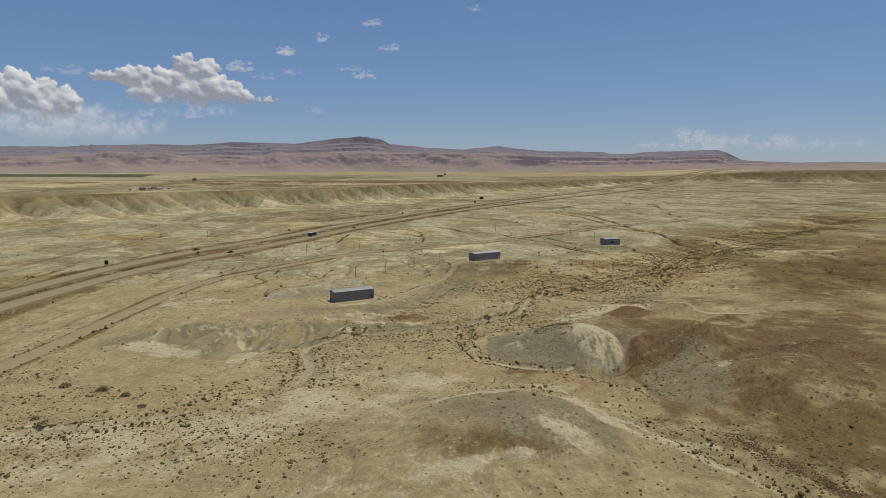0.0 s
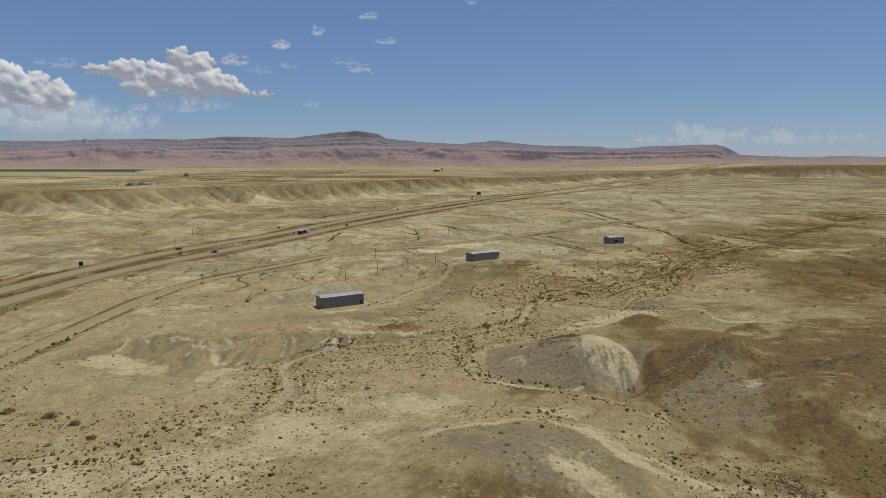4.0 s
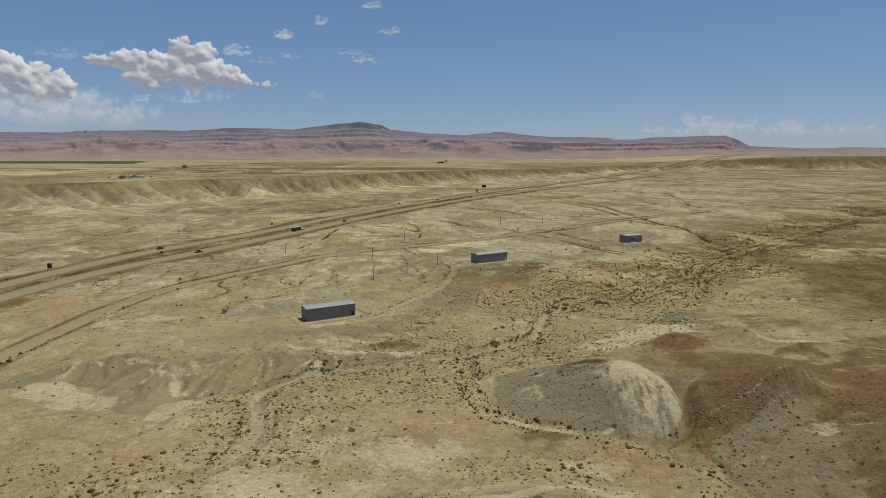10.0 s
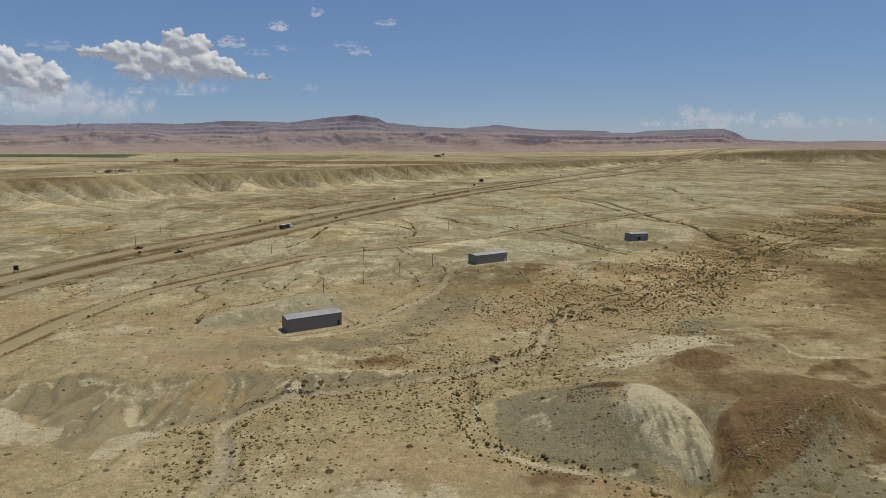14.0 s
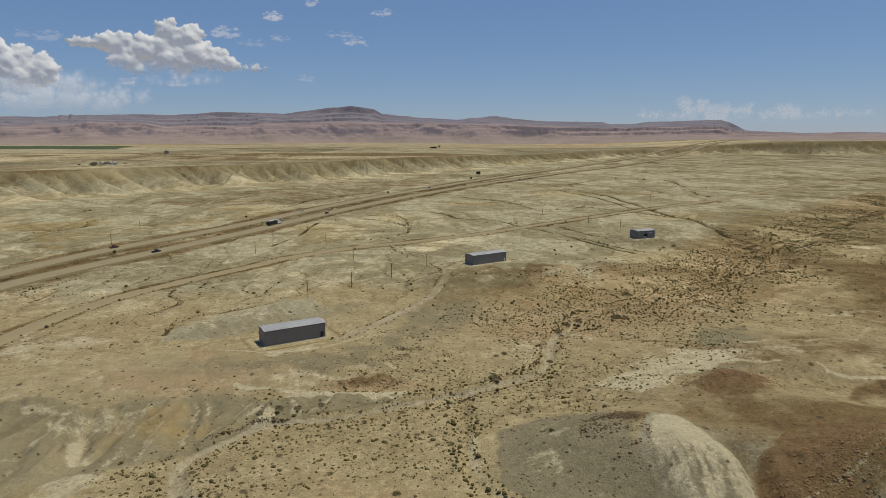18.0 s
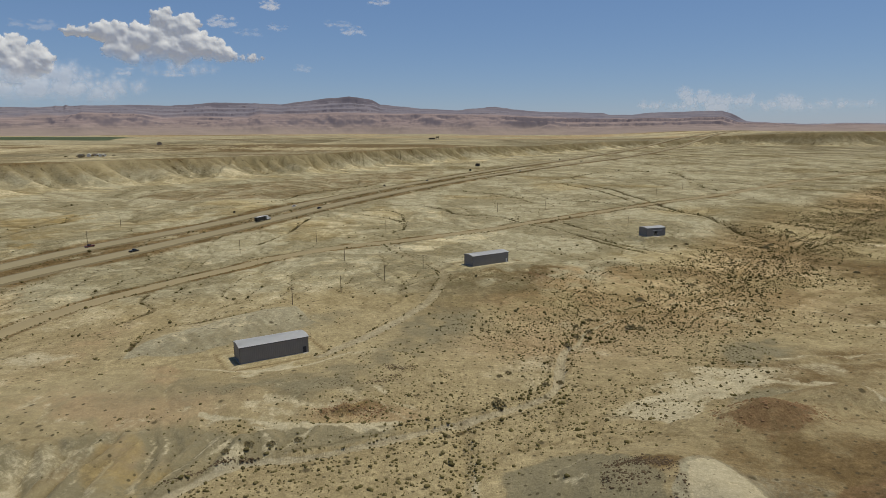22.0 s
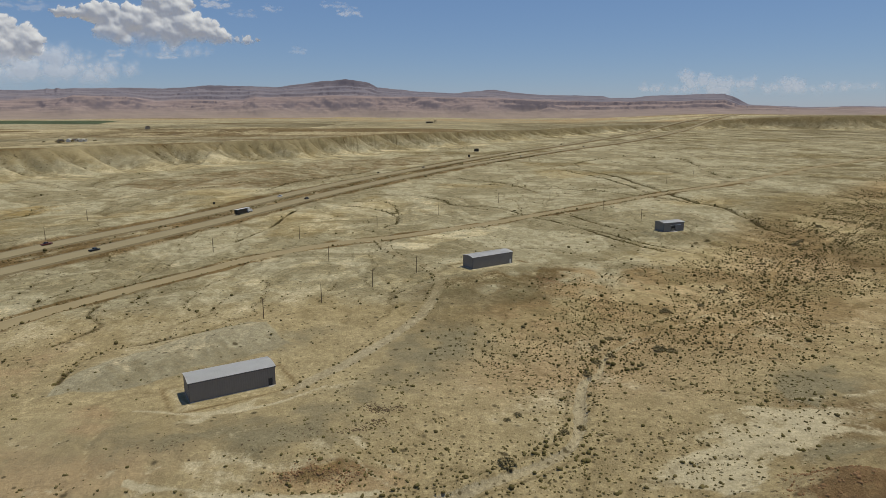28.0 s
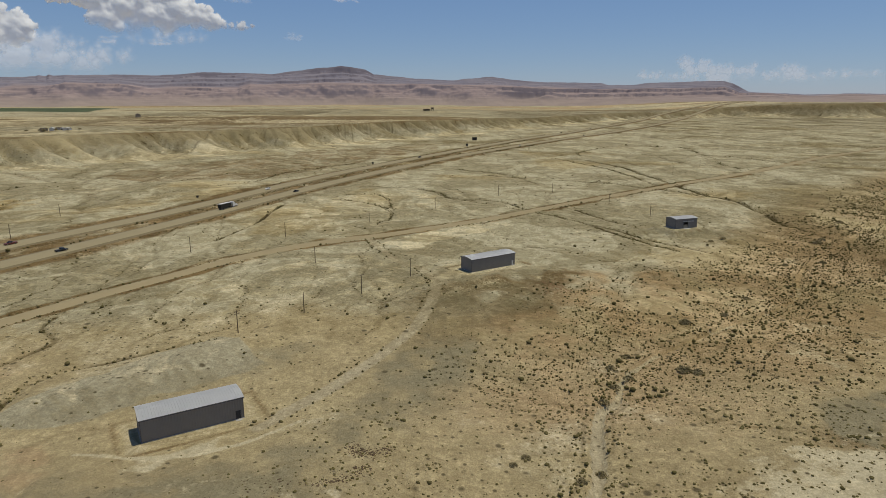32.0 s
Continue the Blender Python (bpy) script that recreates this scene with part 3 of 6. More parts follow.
PATCHES = {
    # x, y, half length, half width, turn, strength
    "brown": [(90, 100, 40, 20, 40, 0.75), (60, 42, 30, 16, 60, 0.5), (12, -17, 36, 8, 4, 0.55), (48, 8, 26, 13, 35, 0.45), (205, -110, 85, 60, 0, 0.8), (165, -150, 44, 40, 0, 1.0), (72, -178, 22, 8, 0, 0.75), (74, -146, 14, 6, 10, 0.55), (150, -66, 34, 20, 20, 0.55), (104, -69, 8, 5, 10, 1.2),
              (94, -76, 7, 4, 10, 0.75), (93, -92, 5, 3, 20, 0.8), (135, -110, 16, 9, 25, 1.0), (60, -172, 34, 14, -10, 0.4), (185, -10, 60, 26, 15, 0.5), (-70, -50, 30, 10, 10, 0.3)],
    "red": [(141, -45, 12, 6, 5, 1.05), (182, -98, 24, 10, 10, 0.85), (200, -112, 40, 24, 10, 0.7), (134, -152, 12, 10, -40, 0.7), (160, -140, 22, 10, 20, 0.6), (230, -125, 50, 30, 10, 0.6), (80, -108, 10, 5, 0, 0.85), (39, -30, 8, 3.5, 5, 1.0),
            (106, 108, 13, 9, 30, 0.5), (215, -40, 60, 12, 10, 0.35), (125, -175, 16, 10, -40, 0.4)],
    "rose": [(-42, -120, 36, 11, 0, 0.5), (-20, -30, 34, 12, 5, 0.8), (-22, -9, 8, 5, 0, 0.9), (96, 78, 16, 8, 40, 0.8), (40, -32, 15, 6, 5, 0.9), (45, -95, 30, 14, 0, 0.6), (150, 40, 40, 14, 30, 0.55), (105, -118, 16, 7, -20, 0.8), (-15, -54, 8, 7, 0, 1.3), (150, 95, 90, 40, 40, 0.75),
             (-120, 40, 14, 60, 0, 0.5), (-60, 20, 14, 40, -10, 0.45)],
    "green": [(80, -160, 25, 16, -20, 1.1), (148, -112, 12, 12, 0, 0.6), (50, -134, 10, 5, 0, 0.8), (146, -116, 8, 12, 0, 0.7), (166, 8, 14, 11, 40, 0.8), (150, -26, 12, 5, 10, 0.7), (14, 40, 18, 8, 40, 0.4), (60, 36, 30, 17, 55, 0.75), (14, -17, 38, 9, 4, 0.8), (46, 4, 26, 15, 35, 0.75), (82, 92, 34, 16, 40, 0.6)],
    "pale": [(151, -103, 4, 5, 0, 0.6), (156, -112, 6, 3, 20, 0.6), (7, -95, 3, 11, 8, 0.5), (8, -146, 46, 10, 0, 0.5), (137, -124, 3, 5, 20, 0.5), (88, -170, 11, 4, -25, 0.6), (66, -184, 16, 4, 0, 0.7), (172, -118, 22, 0.8, -4, 0.6), (168, -148, 12, 0.8, 15, 0.5), (114, -165, 22, 3, -30, 0.75), (100, -150, 3.5, 14, 20, 0.7), (26, -38.5, 23, 1.0, 1, 1.1), (33, 8, 9, 4, 25, 0.7), (9, -3.5, 15, 1.4, 30.5, 0.8), (60, 118, 30, 7, 32, 0.55), (355, 190, 34, 12, 0, 0.9), (46, -21, 11, 1.3, -50, 0.95),
             (97, -146, 3.5, 20, 25, 0.6), (89, -124, 8, 3, -30, 0.6), (40, -112, 36, 14, 0, 0.55), (20, -82, 24, 8, 0, 0.4), (-30, -165, 70, 22, 0, 0.6), (25, -132, 34, 12, 0, 0.62), (120, 50, 34, 10, 30, 0.3), (-62, -79, 14, 5, 0, 0.6), (-70, 10, 12, 16, 0, 0.5),
             (-20, 34, 26, 4, 42, 0.42), (122, -24, 14, 6, 25, 0.85), (145, -14, 18, 4.5, 8, 0.85), (168, -18, 20, 2.0, -4, 0.6), (185, -34, 14, 1.0, 5, 0.7), (200, 30, 60, 3, 8, 0.45), (180, 0, 30, 1.2, 10, 0.6)],
    "ochre": [(39, -30.5, 7, 2.6, 5, 0.55), (-5, -60, 5, 5, 10, 0.5), (-44, -103, 14, 4, 0, 0.4), (-235, 280, 40, 22, 60, 0.5)],
}
OUTLINES = [
    # soil, strength, ragged outline in plan
    ("pale", 0.88, [(-72, -69), (-63, -67), (-50, -75), (-40, -80), (-38, -85), (-40, -89), (-50, -88), (-58, -87), (-70, -80)]),
    ("pale", 0.89, [(-25, -97), (-27, -91), (-28, -84), (-23, -80), (-17, -79), (-14, -81), (-18, -87), (-20, -94)]),
    ("grey", 1.0, [(109, -68), (118, -64), (123, -76), (125, -92), (121, -103), (114, -105), (106, -97), (104, -88), (106, -76)]),
    ("pale", 0.88, [(111, -70), (118, -66), (121, -76), (122, -89), (124, -93), (122, -97), (120, -101), (116, -104), (112, -100), (109, -96), (106, -90), (108, -84), (108, -78)]),
    ("pale", 0.8, [(-31, -62), (-21, -74), (-24, -76), (-30, -70)]), ("pale", 0.7, [(-38, -58), (-36, -60), (-38, -76), (-43, -80)]), ("pale", 0.5, [(3, -43), (10, -47), (17, -54), (9, -54)]),
    ("grey", 1.1, [(-39, 4), (-38, 16), (-27, 31), (-14, 47), (-1, 59), (11, 50), (17, 42), (12, 34), (-6, 25), (-13, 14), (-24, 9)]),
    ("green", 1.0, [(77, -57), (93, -52), (101, -62), (105, -84), (107, -98), (109, -107), (91, -99), (74, -85)]),
    ("grey", 0.9, [(122, -72), (130, -73), (136, -80), (131, -88), (124, -93), (123, -88)]), ("green", 0.75, [(-34, 5), (-13, 13), (-4, 23), (14, 33), (16, 42), (9, 42), (-9, 30), (-20, 19), (-34, 12)]), ("green", 0.6, [(22, -47), (40, -44), (46, -40), (30, -39)]),
    ("brown", 0.8, [(119, -105), (130, -96), (144, -70), (178, -42), (222, -34), (262, -30), (200, -142), (162, -196), (145, -192), (136, -160), (126, -134)]),
    ("red", 0.5, [(163, -95), (196, -46), (235, -32), (262, -34), (194, -135), (181, -121), (161, -118)]),
    ("green", 0.7, [(126, -110), (141, -105), (150, -97), (158, -100), (146, -138), (131, -146), (124, -128)]),
    ("rose", 0.45, [(-88, -126), (-76, -115), (-50, -108), (-29, -110), (-7, -118), (-25, -142), (-54, -151), (-67, -155)]),
    ("pale", 0.45, [(-65, -159), (-45, -152), (-16, -144), (5, -128), (23, -122), (20, -147), (0, -166), (-20, -185), (-44, -188)]),
    ("pale", 0.5, [(-86, 2), (-91, -5), (-82, -12), (-74, -12), (-77, -3)]),
    ("red", 0.7, [(126, -90), (138, -79), (148, -77), (160, -74), (156, -88), (147, -94), (133, -98), (122, -100)]),
    ("red", 0.6, [(128, -47), (135, -45), (145, -45), (148, -51), (135, -57)]), ("red", 0.42, [(72, -111), (77, -104), (84, -102), (88, -108), (86, -113), (78, -116)]),
    ("red", 0.55, [(171, -88), (192, -85), (201, -105), (206, -118), (192, -139), (175, -132), (163, -121), (164, -98)]),
    ("pale", 0.5, [(150, -100), (156, -98), (156, -102), (157, -109), (155, -116), (151, -116), (150, -104)]),
    ("pale", 0.7, [(112, -29), (121, -21), (128, -18), (146, -16), (160, -17), (136, -26), (123, -44), (113, -36)]),
    ("pale", 0.5, [(83, -166), (89, -167), (95, -173), (101, -178), (105, -181), (97, -182), (90, -177), (82, -173)]),
    ("pale", 0.5, [(57, -197), (47, -193), (40, -187), (46, -179), (57, -186), (64, -192)]),
    ("pale", 0.5, [(127, -6), (141, -2), (151, -5), (156, -10), (148, -21), (120, -19), (119, -15)]),
    ("pale", 0.42, [(-39, 241), (-29, 287), (-1, 330), (49, 356), (66, 330), (65, 291), (41, 236), (18, 200), (-13, 204)]),
    ("pale", 0.55, [(35, 182), (50, 197), (65, 214), (101, 240), (110, 234), (80, 199), (65, 186), (52, 168)]),
    ("pale", 0.36, [(-25, 102), (-6, 136), (13, 162), (35, 160), (52, 132), (57, 112), (51, 90), (29, 84), (5, 82)]),
    ("brown", 0.42, [(-240, 440), (-225, 496), (-158, 576), (-81, 729), (69, 835), (68, 725), (7, 622), (-45, 501), (-96, 414), (-173, 409)]),
    ("ochre", 0.4, [(-221, 241), (-211, 268), (-209, 294), (-234, 324), (-241, 291), (-240, 253), (-186, 172), (-170, 172)]),
    ("ochre", 0.36, [(-19, -48), (-13, -43), (-3, -51), (1, -64), (-1, -70), (-9, -66), (-15, -62)]),
    ("brown", 0.42, [(68, 68), (82, 95), (104, 119), (122, 137), (121, 120), (102, 88), (88, 68)]),
    ("green", 0.7, [(161, 18), (179, 23), (158, -6), (154, 1), (155, 9)]),
]


PALE_LINES = [
    # thin washed-out lines: plan line, half width, strength
    (SPUR_RIDGE, 0.4, 0.4), (curve([(173, -38), (181, -39), (199, -41), (214, -52)], 3), 0.7, 0.7), (curve([(160, -12), (168, -22), (173, -38)], 3), 0.5, 0.5),
    (curve([(70, -60), (69, -77), (75, -90), (88, -98), (97, -101), (104, -101)], 3), 1.0, 0.7),
    (curve([(57, -146), (66, -150), (76, -147), (88, -135), (96, -142), (101, -158), (110, -163), (118, -169), (127, -179), (135, -191)], 3), 1.7, 0.75),
    (curve([(2, -36), (14, -38), (26, -39), (40, -38.5), (52, -36)], 3), 0.6, 0.9), (curve([(-12, -4), (8, -5.5), (23, -0.5), (33, 8)], 3), 0.6, 0.8),
    (curve([(-40, -58), (-33, -66), (-37, -84)], 2), 0.8, 0.6), (curve([(44, -25), (50, -31), (56, -36)], 2), 0.6, 0.6),
]


def outline_mask(X, Y, pts, soft=1.2):
    """1 inside a closed outline, 0 outside, with a soft rim."""
    p = np.array(pts + pts[:1], float)
    d, _ = dist_to(X, Y, p, 12)
    inside = np.zeros(X.shape, bool)
    for (x0, y0), (x1, y1) in zip(p[:-1], p[1:]):
        if y0 != y1:
            inside ^= ((Y > y0) != (Y > y1)) & (X < (x1 - x0) * (Y - y0) / (y1 - y0) + x0)
    return smooth(-soft, soft, np.where(inside, d, -d))


def soils(X, Y, z, m):
    """Soil types over the plan, 0..1 each; dark also holds painted gully and bank shade."""
    n_big, n_mid, n_s = fbm(X, Y, 220, 4, 3), fbm(X, Y, 55, 5, 5), fbm(X, Y, 14, 4, 9)
    wx = X + 7 * fbm(X, Y, 34, 4, 1) + 2.2 * fbm(X, Y, 8, 3, 12)
    wy = Y + 7 * fbm(X, Y, 34, 4, 2) + 2.2 * fbm(X, Y, 8, 3, 13)
    flat = smooth(55, 130, Y + 0.3 * np.abs(X - 20)) * (1 - m["face"])
    right = smooth(150, 290, X - 0.3 * Y) * smooth(430, 200, Y)
    streak = fbm(X * 0.35 - Y * 0.1, Y, 22, 4, 6)
    tone = np.clip(0.78 + 0.55 * n_s + 0.3 * n_mid + 0.3 * fbm(X, Y, 5, 2, 10), 0.1, 1.4)
    o = {}
    for kind, rows in PATCHES.items():
        o[kind] = np.zeros_like(X)
        for x, y, rx, ry, turn, k in rows:
            o[kind] = np.maximum(o[kind], hump(wx, wy, x, y, rx, ry, turn, k, 2.6))
        o[kind] = o[kind] * tone
    o["grey"] = np.zeros_like(X)
    vx, vy = X + 2.0 * fbm(X, Y, 12, 3, 1), Y + 2.0 * fbm(X, Y, 12, 3, 2)
    for kind, k, pts in OUTLINES:
        rough_ = np.clip(0.8 + 0.45 * n_s + 0.3 * n_mid + 0.35 * fbm(X, Y, 4, 2, 11), 0.25, 1.2) if k < 0.9 else 1.0
        o[kind] = np.maximum(o[kind], k * rough_ * outline_mask(vx, vy, pts))
    # dark rills down the flank of the ridge behind the shed
    flank = outline_mask(X, Y, [(-40, 2), (-12, 11), (-2, 22), (16, 32), (19, 44), (8, 46), (-12, 34), (-24, 22), (-38, 14)], 2.0)
    q_ = 0.74 * X + 0.67 * Y + 1.2 * fbm(X, Y, 9, 2, 3)
    o["green"] = np.maximum(o["green"] * (1 - 0.45 * flank), flank * (0.12 + 0.34 * smooth(0.4, 0.7, vnoise(q_ / 1.1, 0 * q_ + 3.5, 4))))
    # wash-out streaks down the pale face
    th, rr_ = np.arctan2(Y + 62, X - 112), np.hypot(X - 112, Y + 62)
    fan = hump(X, Y, 114, -94, 12, 15, 10, 1.0, 3.0) * smooth(0.42, 0.62, vnoise(th * 60, rr_ / 14, 5))
    o["green"] = np.maximum(o["green"], 0.62 * fan)
    o["pale"] = o["pale"] * (1 - 0.6 * fan)
    # streaks between the ribs of the scarp
    ins, st, rc, rib, _ = m["sc"]
    band = vnoise(rc / 3.2 + 40, st * 1.6 + 3, 6)
    o["green"] = np.maximum(o["green"] * (1 - ins), ins * np.clip(0.5 + 0.5 * (vnoise(rc / 6.0, st * 1.5, 7) - 0.4), 0, 0.7) * (1 - o["ochre"]))
    o["pale"] = np.maximum(o["pale"], ins * smooth(0.62, 0.82, band) * (0.62 - 0.25 * st) * smooth(0.02, 0.2, st))
    o["brown"] = np.maximum(o["brown"], ins * smooth(0.6, 0.85, vnoise(rc / 2.6, st * 2.2 + 9, 8)) * 0.6)
    easy = 1 - smooth(85, 125, X) * smooth(-15, -45, Y)
    rills = smooth(0.62, 0.85, m["flute"]) * smooth(0.5, 2.5, m["hill"]) * smooth(12, 5, m["hill"])
    o["pale"] = np.maximum(o["pale"], rills * 0.4 * m["near"] * easy * (1 - ins))
    o["pale"] = np.maximum(o["pale"], smooth(0.1, 0.9, n_mid + 0.5 * n_s) * 0.36 * (1 - right) * m["near"] * easy)
    o["pale"] = np.maximum(o["pale"], flat * (1 - right) * smooth(0.25, 0.85, 0.6 * n_mid + 0.7 * streak) * 0.36 * (1 - np.exp(-(m["dw"] / 48) ** 2)))
    talus = smooth(-85, -45, m["u"]) * smooth(-4, -16, m["u"])
    o["pale"] = np.maximum(o["pale"], talus * (0.35 + 0.6 * streak))
    veg = np.exp(-(m["dw"] / 48) ** 2) * smooth(-20, 30, Y)
    o["rose"] = np.maximum(o["rose"], veg * np.clip(0.55 + 0.4 * n_mid, 0, 1))
    o["grey"] = np.maximum(o["grey"], flat * (1 - veg) * np.clip(0.75 + 0.5 * n_mid + 0.35 * n_big, 0, 1) * (1 - right))
    plateau = smooth(24, 34, m["u"])
    right2 = smooth(60, 330, X - 0.12 * Y) * smooth(60, 200, Y)
    o["grey"] = np.maximum(o["grey"], plateau * np.clip(0.75 + 0.5 * n_mid, 0, 1))
    o["olive"] = np.clip(0.85 * right2 * (0.8 + 0.5 * n_mid) + smooth(320, 900, Y) * (0.40 - 0.6 * n_big) + 0.35 * smooth(0.16, 0.4, m["face"]) * (1 - plateau) * (0.8 + 0.5 * n_mid) + plateau * (0.55 + 0.9 * fbm(X * 0.25, Y, 260, 4, 4)), 0, 1)
    o["brown"] = np.maximum(o["brown"], np.clip(right * (0.5 + 0.6 * n_mid) * smooth(700, 150, Y), 0, 1) * (1 - m["face"]))
    o["brown"] = np.maximum(o["brown"], np.clip(flat * smooth(0.4, 1.0, 0.5 * n_mid + streak) * 0.15, 0, 1))
    o["brown"] = np.maximum(o["brown"], plateau * smooth(0.0, 0.6, fbm(X * 0.2, Y, 300, 4, 7)) * 0.55)
    for x, y, rx, ry, turn, k in ((-330, 1330, 330, 60, 12, 1.0), (-620, 850, 110, 60, 5, 1.0), (-60, 1500, 200, 40, 20, 0.8), (60, 1800, 300, 60, 20, 0.7)):
        o["pale"] = np.maximum(o["pale"], plateau * hump(wx + 3 * n_mid, wy + 40 * n_mid, x, y, rx, ry, turn, k, 3.0) * np.clip(0.75 + 0.5 * n_s, 0.3, 1))
    o["rose"] = np.maximum(o["rose"], smooth(1900, 2600, Y) * np.clip(0.3 + 0.5 * n_big, 0, 0.6))
    o["olive"] = np.maximum(o["olive"], plateau * hump(wx, wy, -430, 960, 190, 110, 5, 1.0, 3.0))
    far_streak = fbm(X * 0.12, Y, 130, 4, 8)
    o["pale"] = np.maximum(o["pale"], plateau * smooth(0.2, 0.6, far_streak + 0.4 * n_mid) * 0.5)
    bank = np.exp(-((m["dw"] / m["wide"] - 3.3) / 0.9) ** 2)
    track = np.zeros_like(X)
    for ln, w in ((TRACK_A, 2.3), (TRACK_B, 1.4), (TRACK_C, 1.8)):
        d, _ = dist_to(X, Y, ln, 8)
        track = np.maximum(track, smooth(w + 0.8, w - 0.6, d))
    o["track"] = np.maximum(np.maximum(track * 0.5, m["bed"] * (1.05 - 0.45 * smooth(-108, -122, Y) + 0.3 * n_s - 0.75 * smooth(20, 60, Y) + 0.5 * n_s * smooth(20, 60, Y))), hump(wx, wy, 7, -96, 2.4, 11, 8, 1.0, 3.0))
    for cx_, cy_, ang_, ln_, wd_ in PADS:
        a = radians(ang_)
        p, q = (X - cx_) * math.cos(a) + (Y - cy_) * math.sin(a), -(X - cx_) * math.sin(a) + (Y - cy_) * math.cos(a)
        rim = np.maximum(np.maximum(-p, p - ln_), np.maximum(-q, q - wd_))
        o["pale"] = np.maximum(o["pale"], 0.36 * smooth(4.6, 3.2, rim + 0.8 * n_s))
        o["brown"] = np.maximum(o["brown"], 0.6 * smooth(1.0, 0.3, np.abs(rim - 5.0)) * (0.6 + 0.5 * n_s))
        for k_ in ("green", "brown"):
            o[k_] = o[k_] * (1 - 0.8 * smooth(4.0, 2.5, rim))
    o["pale"] = np.maximum(o["pale"], 0.2 * m["bed"])
    for ln, w, k in PALE_LINES:
        d, _ = dist_to(X + 0.5 * n_s, Y + 0.5 * n_s, ln, 9)
        o["pale"] = np.maximum(o["pale"], k * smooth(w + 0.7, w - 0.5, d) * np.clip(0.85 + 0.5 * n_s, 0.3, 1.2))
    dfr, _ = dist_to(X, Y, FRONTAGE, 14)
    o["brown"] = np.maximum(o["brown"], np.exp(-((dfr - 5.6) / 1.5) ** 2) * (0.75 + 0.6 * n_s))
    lane = np.zeros_like(X)
    for ln in (FAR_LANE, NEAR_LANE):
        d, _ = dist_to(X, Y, ln, 24)
        lane = np.maximum(lane, smooth(20, 11, d))
    o["brown"] = np.maximum(o["brown"], lane * (0.7 + 0.5 * n_s))
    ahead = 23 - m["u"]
    gully_shade = smooth(3.6, 1.0, (1 - m["ribs"]) * 23) * smooth(48, 26, ahead) * smooth(-3, 2, ahead) * np.clip(0.75 + 0.5 * n_s, 0, 1.2)
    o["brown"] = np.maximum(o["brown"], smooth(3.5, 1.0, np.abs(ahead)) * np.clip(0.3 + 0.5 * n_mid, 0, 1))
    # channels, ravine and gorge darken; bluff gullies and wash banks get painted shade
    o["dark"] = np.clip(0.55 * m["chan"] * (0.7 + 0.6 * n_s) + 0.22 * np.exp(-(m["dr"] / 1.3) ** 2) + 0.55 * gully_shade + 0.42 * bank * smooth(0.2, 0.7, 0.5 + n_s) * smooth(300, 150, Y) + 0.35 * np.exp(-(m["dg"] / 1.2) ** 2), 0, 1)
    o["crop"] = smooth(30, 0, np.abs(Y - 2080) - 330) * smooth(-1020, -1080, X + 0.35 * (Y - 2080))
    o["plain"] = np.clip(smooth(40, 120, Y + 0.3 * np.abs(X - 20)) * (1 - m["face"]) + 0.6 * plateau, 0, 1)
    o["bare"] = np.clip(np.maximum.reduce([m["sc"][0], hump(wx, wy, -25, -30, 38, 20, 4, 1.0, 3.0), o["green"] * m["near"], o["pale"] * m["near"], 0.8 * smooth(0.1, 0.3, m["face"]) * (1 - plateau), 0.35 * flat]), 0, 1)
    o["litter"] = np.clip(0.38 + 0.5 * n_mid + 0.4 * right + 0.5 * m["valley"] - 0.5 * o["pale"] - 0.6 * ins - track, 0.05, 1) * smooth(1500, 500, Y)
    return o


# ---- ground: one sheet from behind the start to the foot of the mountains ----
def spaced(stops):
    """Coordinates with the given spacing in each stretch: (from, to, step) with growing steps between."""
    out = [stops[0][0]]
    for a, c_, s0, s1 in stops:
        x = a
        while x < c_ - 1e-6:
            t = (x - a) / (c_ - a)
            x = min(c_, x + s0 + (s1 - s0) * t)
            out.append(x)
    return np.array(out)


def mesh_from(name, verts, faces, material=None, smooth_shade=False):
    me = bpy.data.meshes.new(name)
    verts, faces = np.asarray(verts, np.float32), np.asarray(faces, np.int32)
    me.vertices.add(len(verts))
    me.vertices.foreach_set("co", verts.ravel())
    k = faces.shape[1]
    me.loops.add(faces.size)
    me.loops.foreach_set("vertex_index", faces.ravel())
    me.polygons.add(len(faces))
    me.polygons.foreach_set("loop_start", np.arange(0, faces.size, k, dtype=np.int32))
    if smooth_shade:
        me.polygons.foreach_set("use_smooth", np.ones(len(faces), bool))
    me.update(calc_edges=True)
    if material:
        me.materials.append(material)
    return me


def grid_faces(nx, ny):
    i = np.arange((nx - 1) * (ny - 1))
    r, c_ = i // (nx - 1), i % (nx - 1)
    a = r * nx + c_
    return np.stack([a, a + 1, a + nx + 1, a + nx], 1)


GX = spaced([(-4200, -620, 120, 8), (-620, -230, 8, 3.0), (-230, -75, 3.0, 0.9), (-75, 190, 0.9, 0.9), (190, 420, 0.9, 6), (420, 1200, 6, 14), (1200, 4200, 14, 120)])
GY = spaced([(-900, -205, 60, 0.9), (-205, 60, 0.9, 0.9), (60, 330, 0.9, 2.7), (330, 1000, 2.7, 4.4), (1000, 2400, 4.4, 14), (2400, 4700, 14, 60)])
XX, YY = np.meshgrid(GX, GY)
XX, YY = XX.ravel(), YY.ravel()
ZZ, MK = terrain(XX, YY, masks=True)


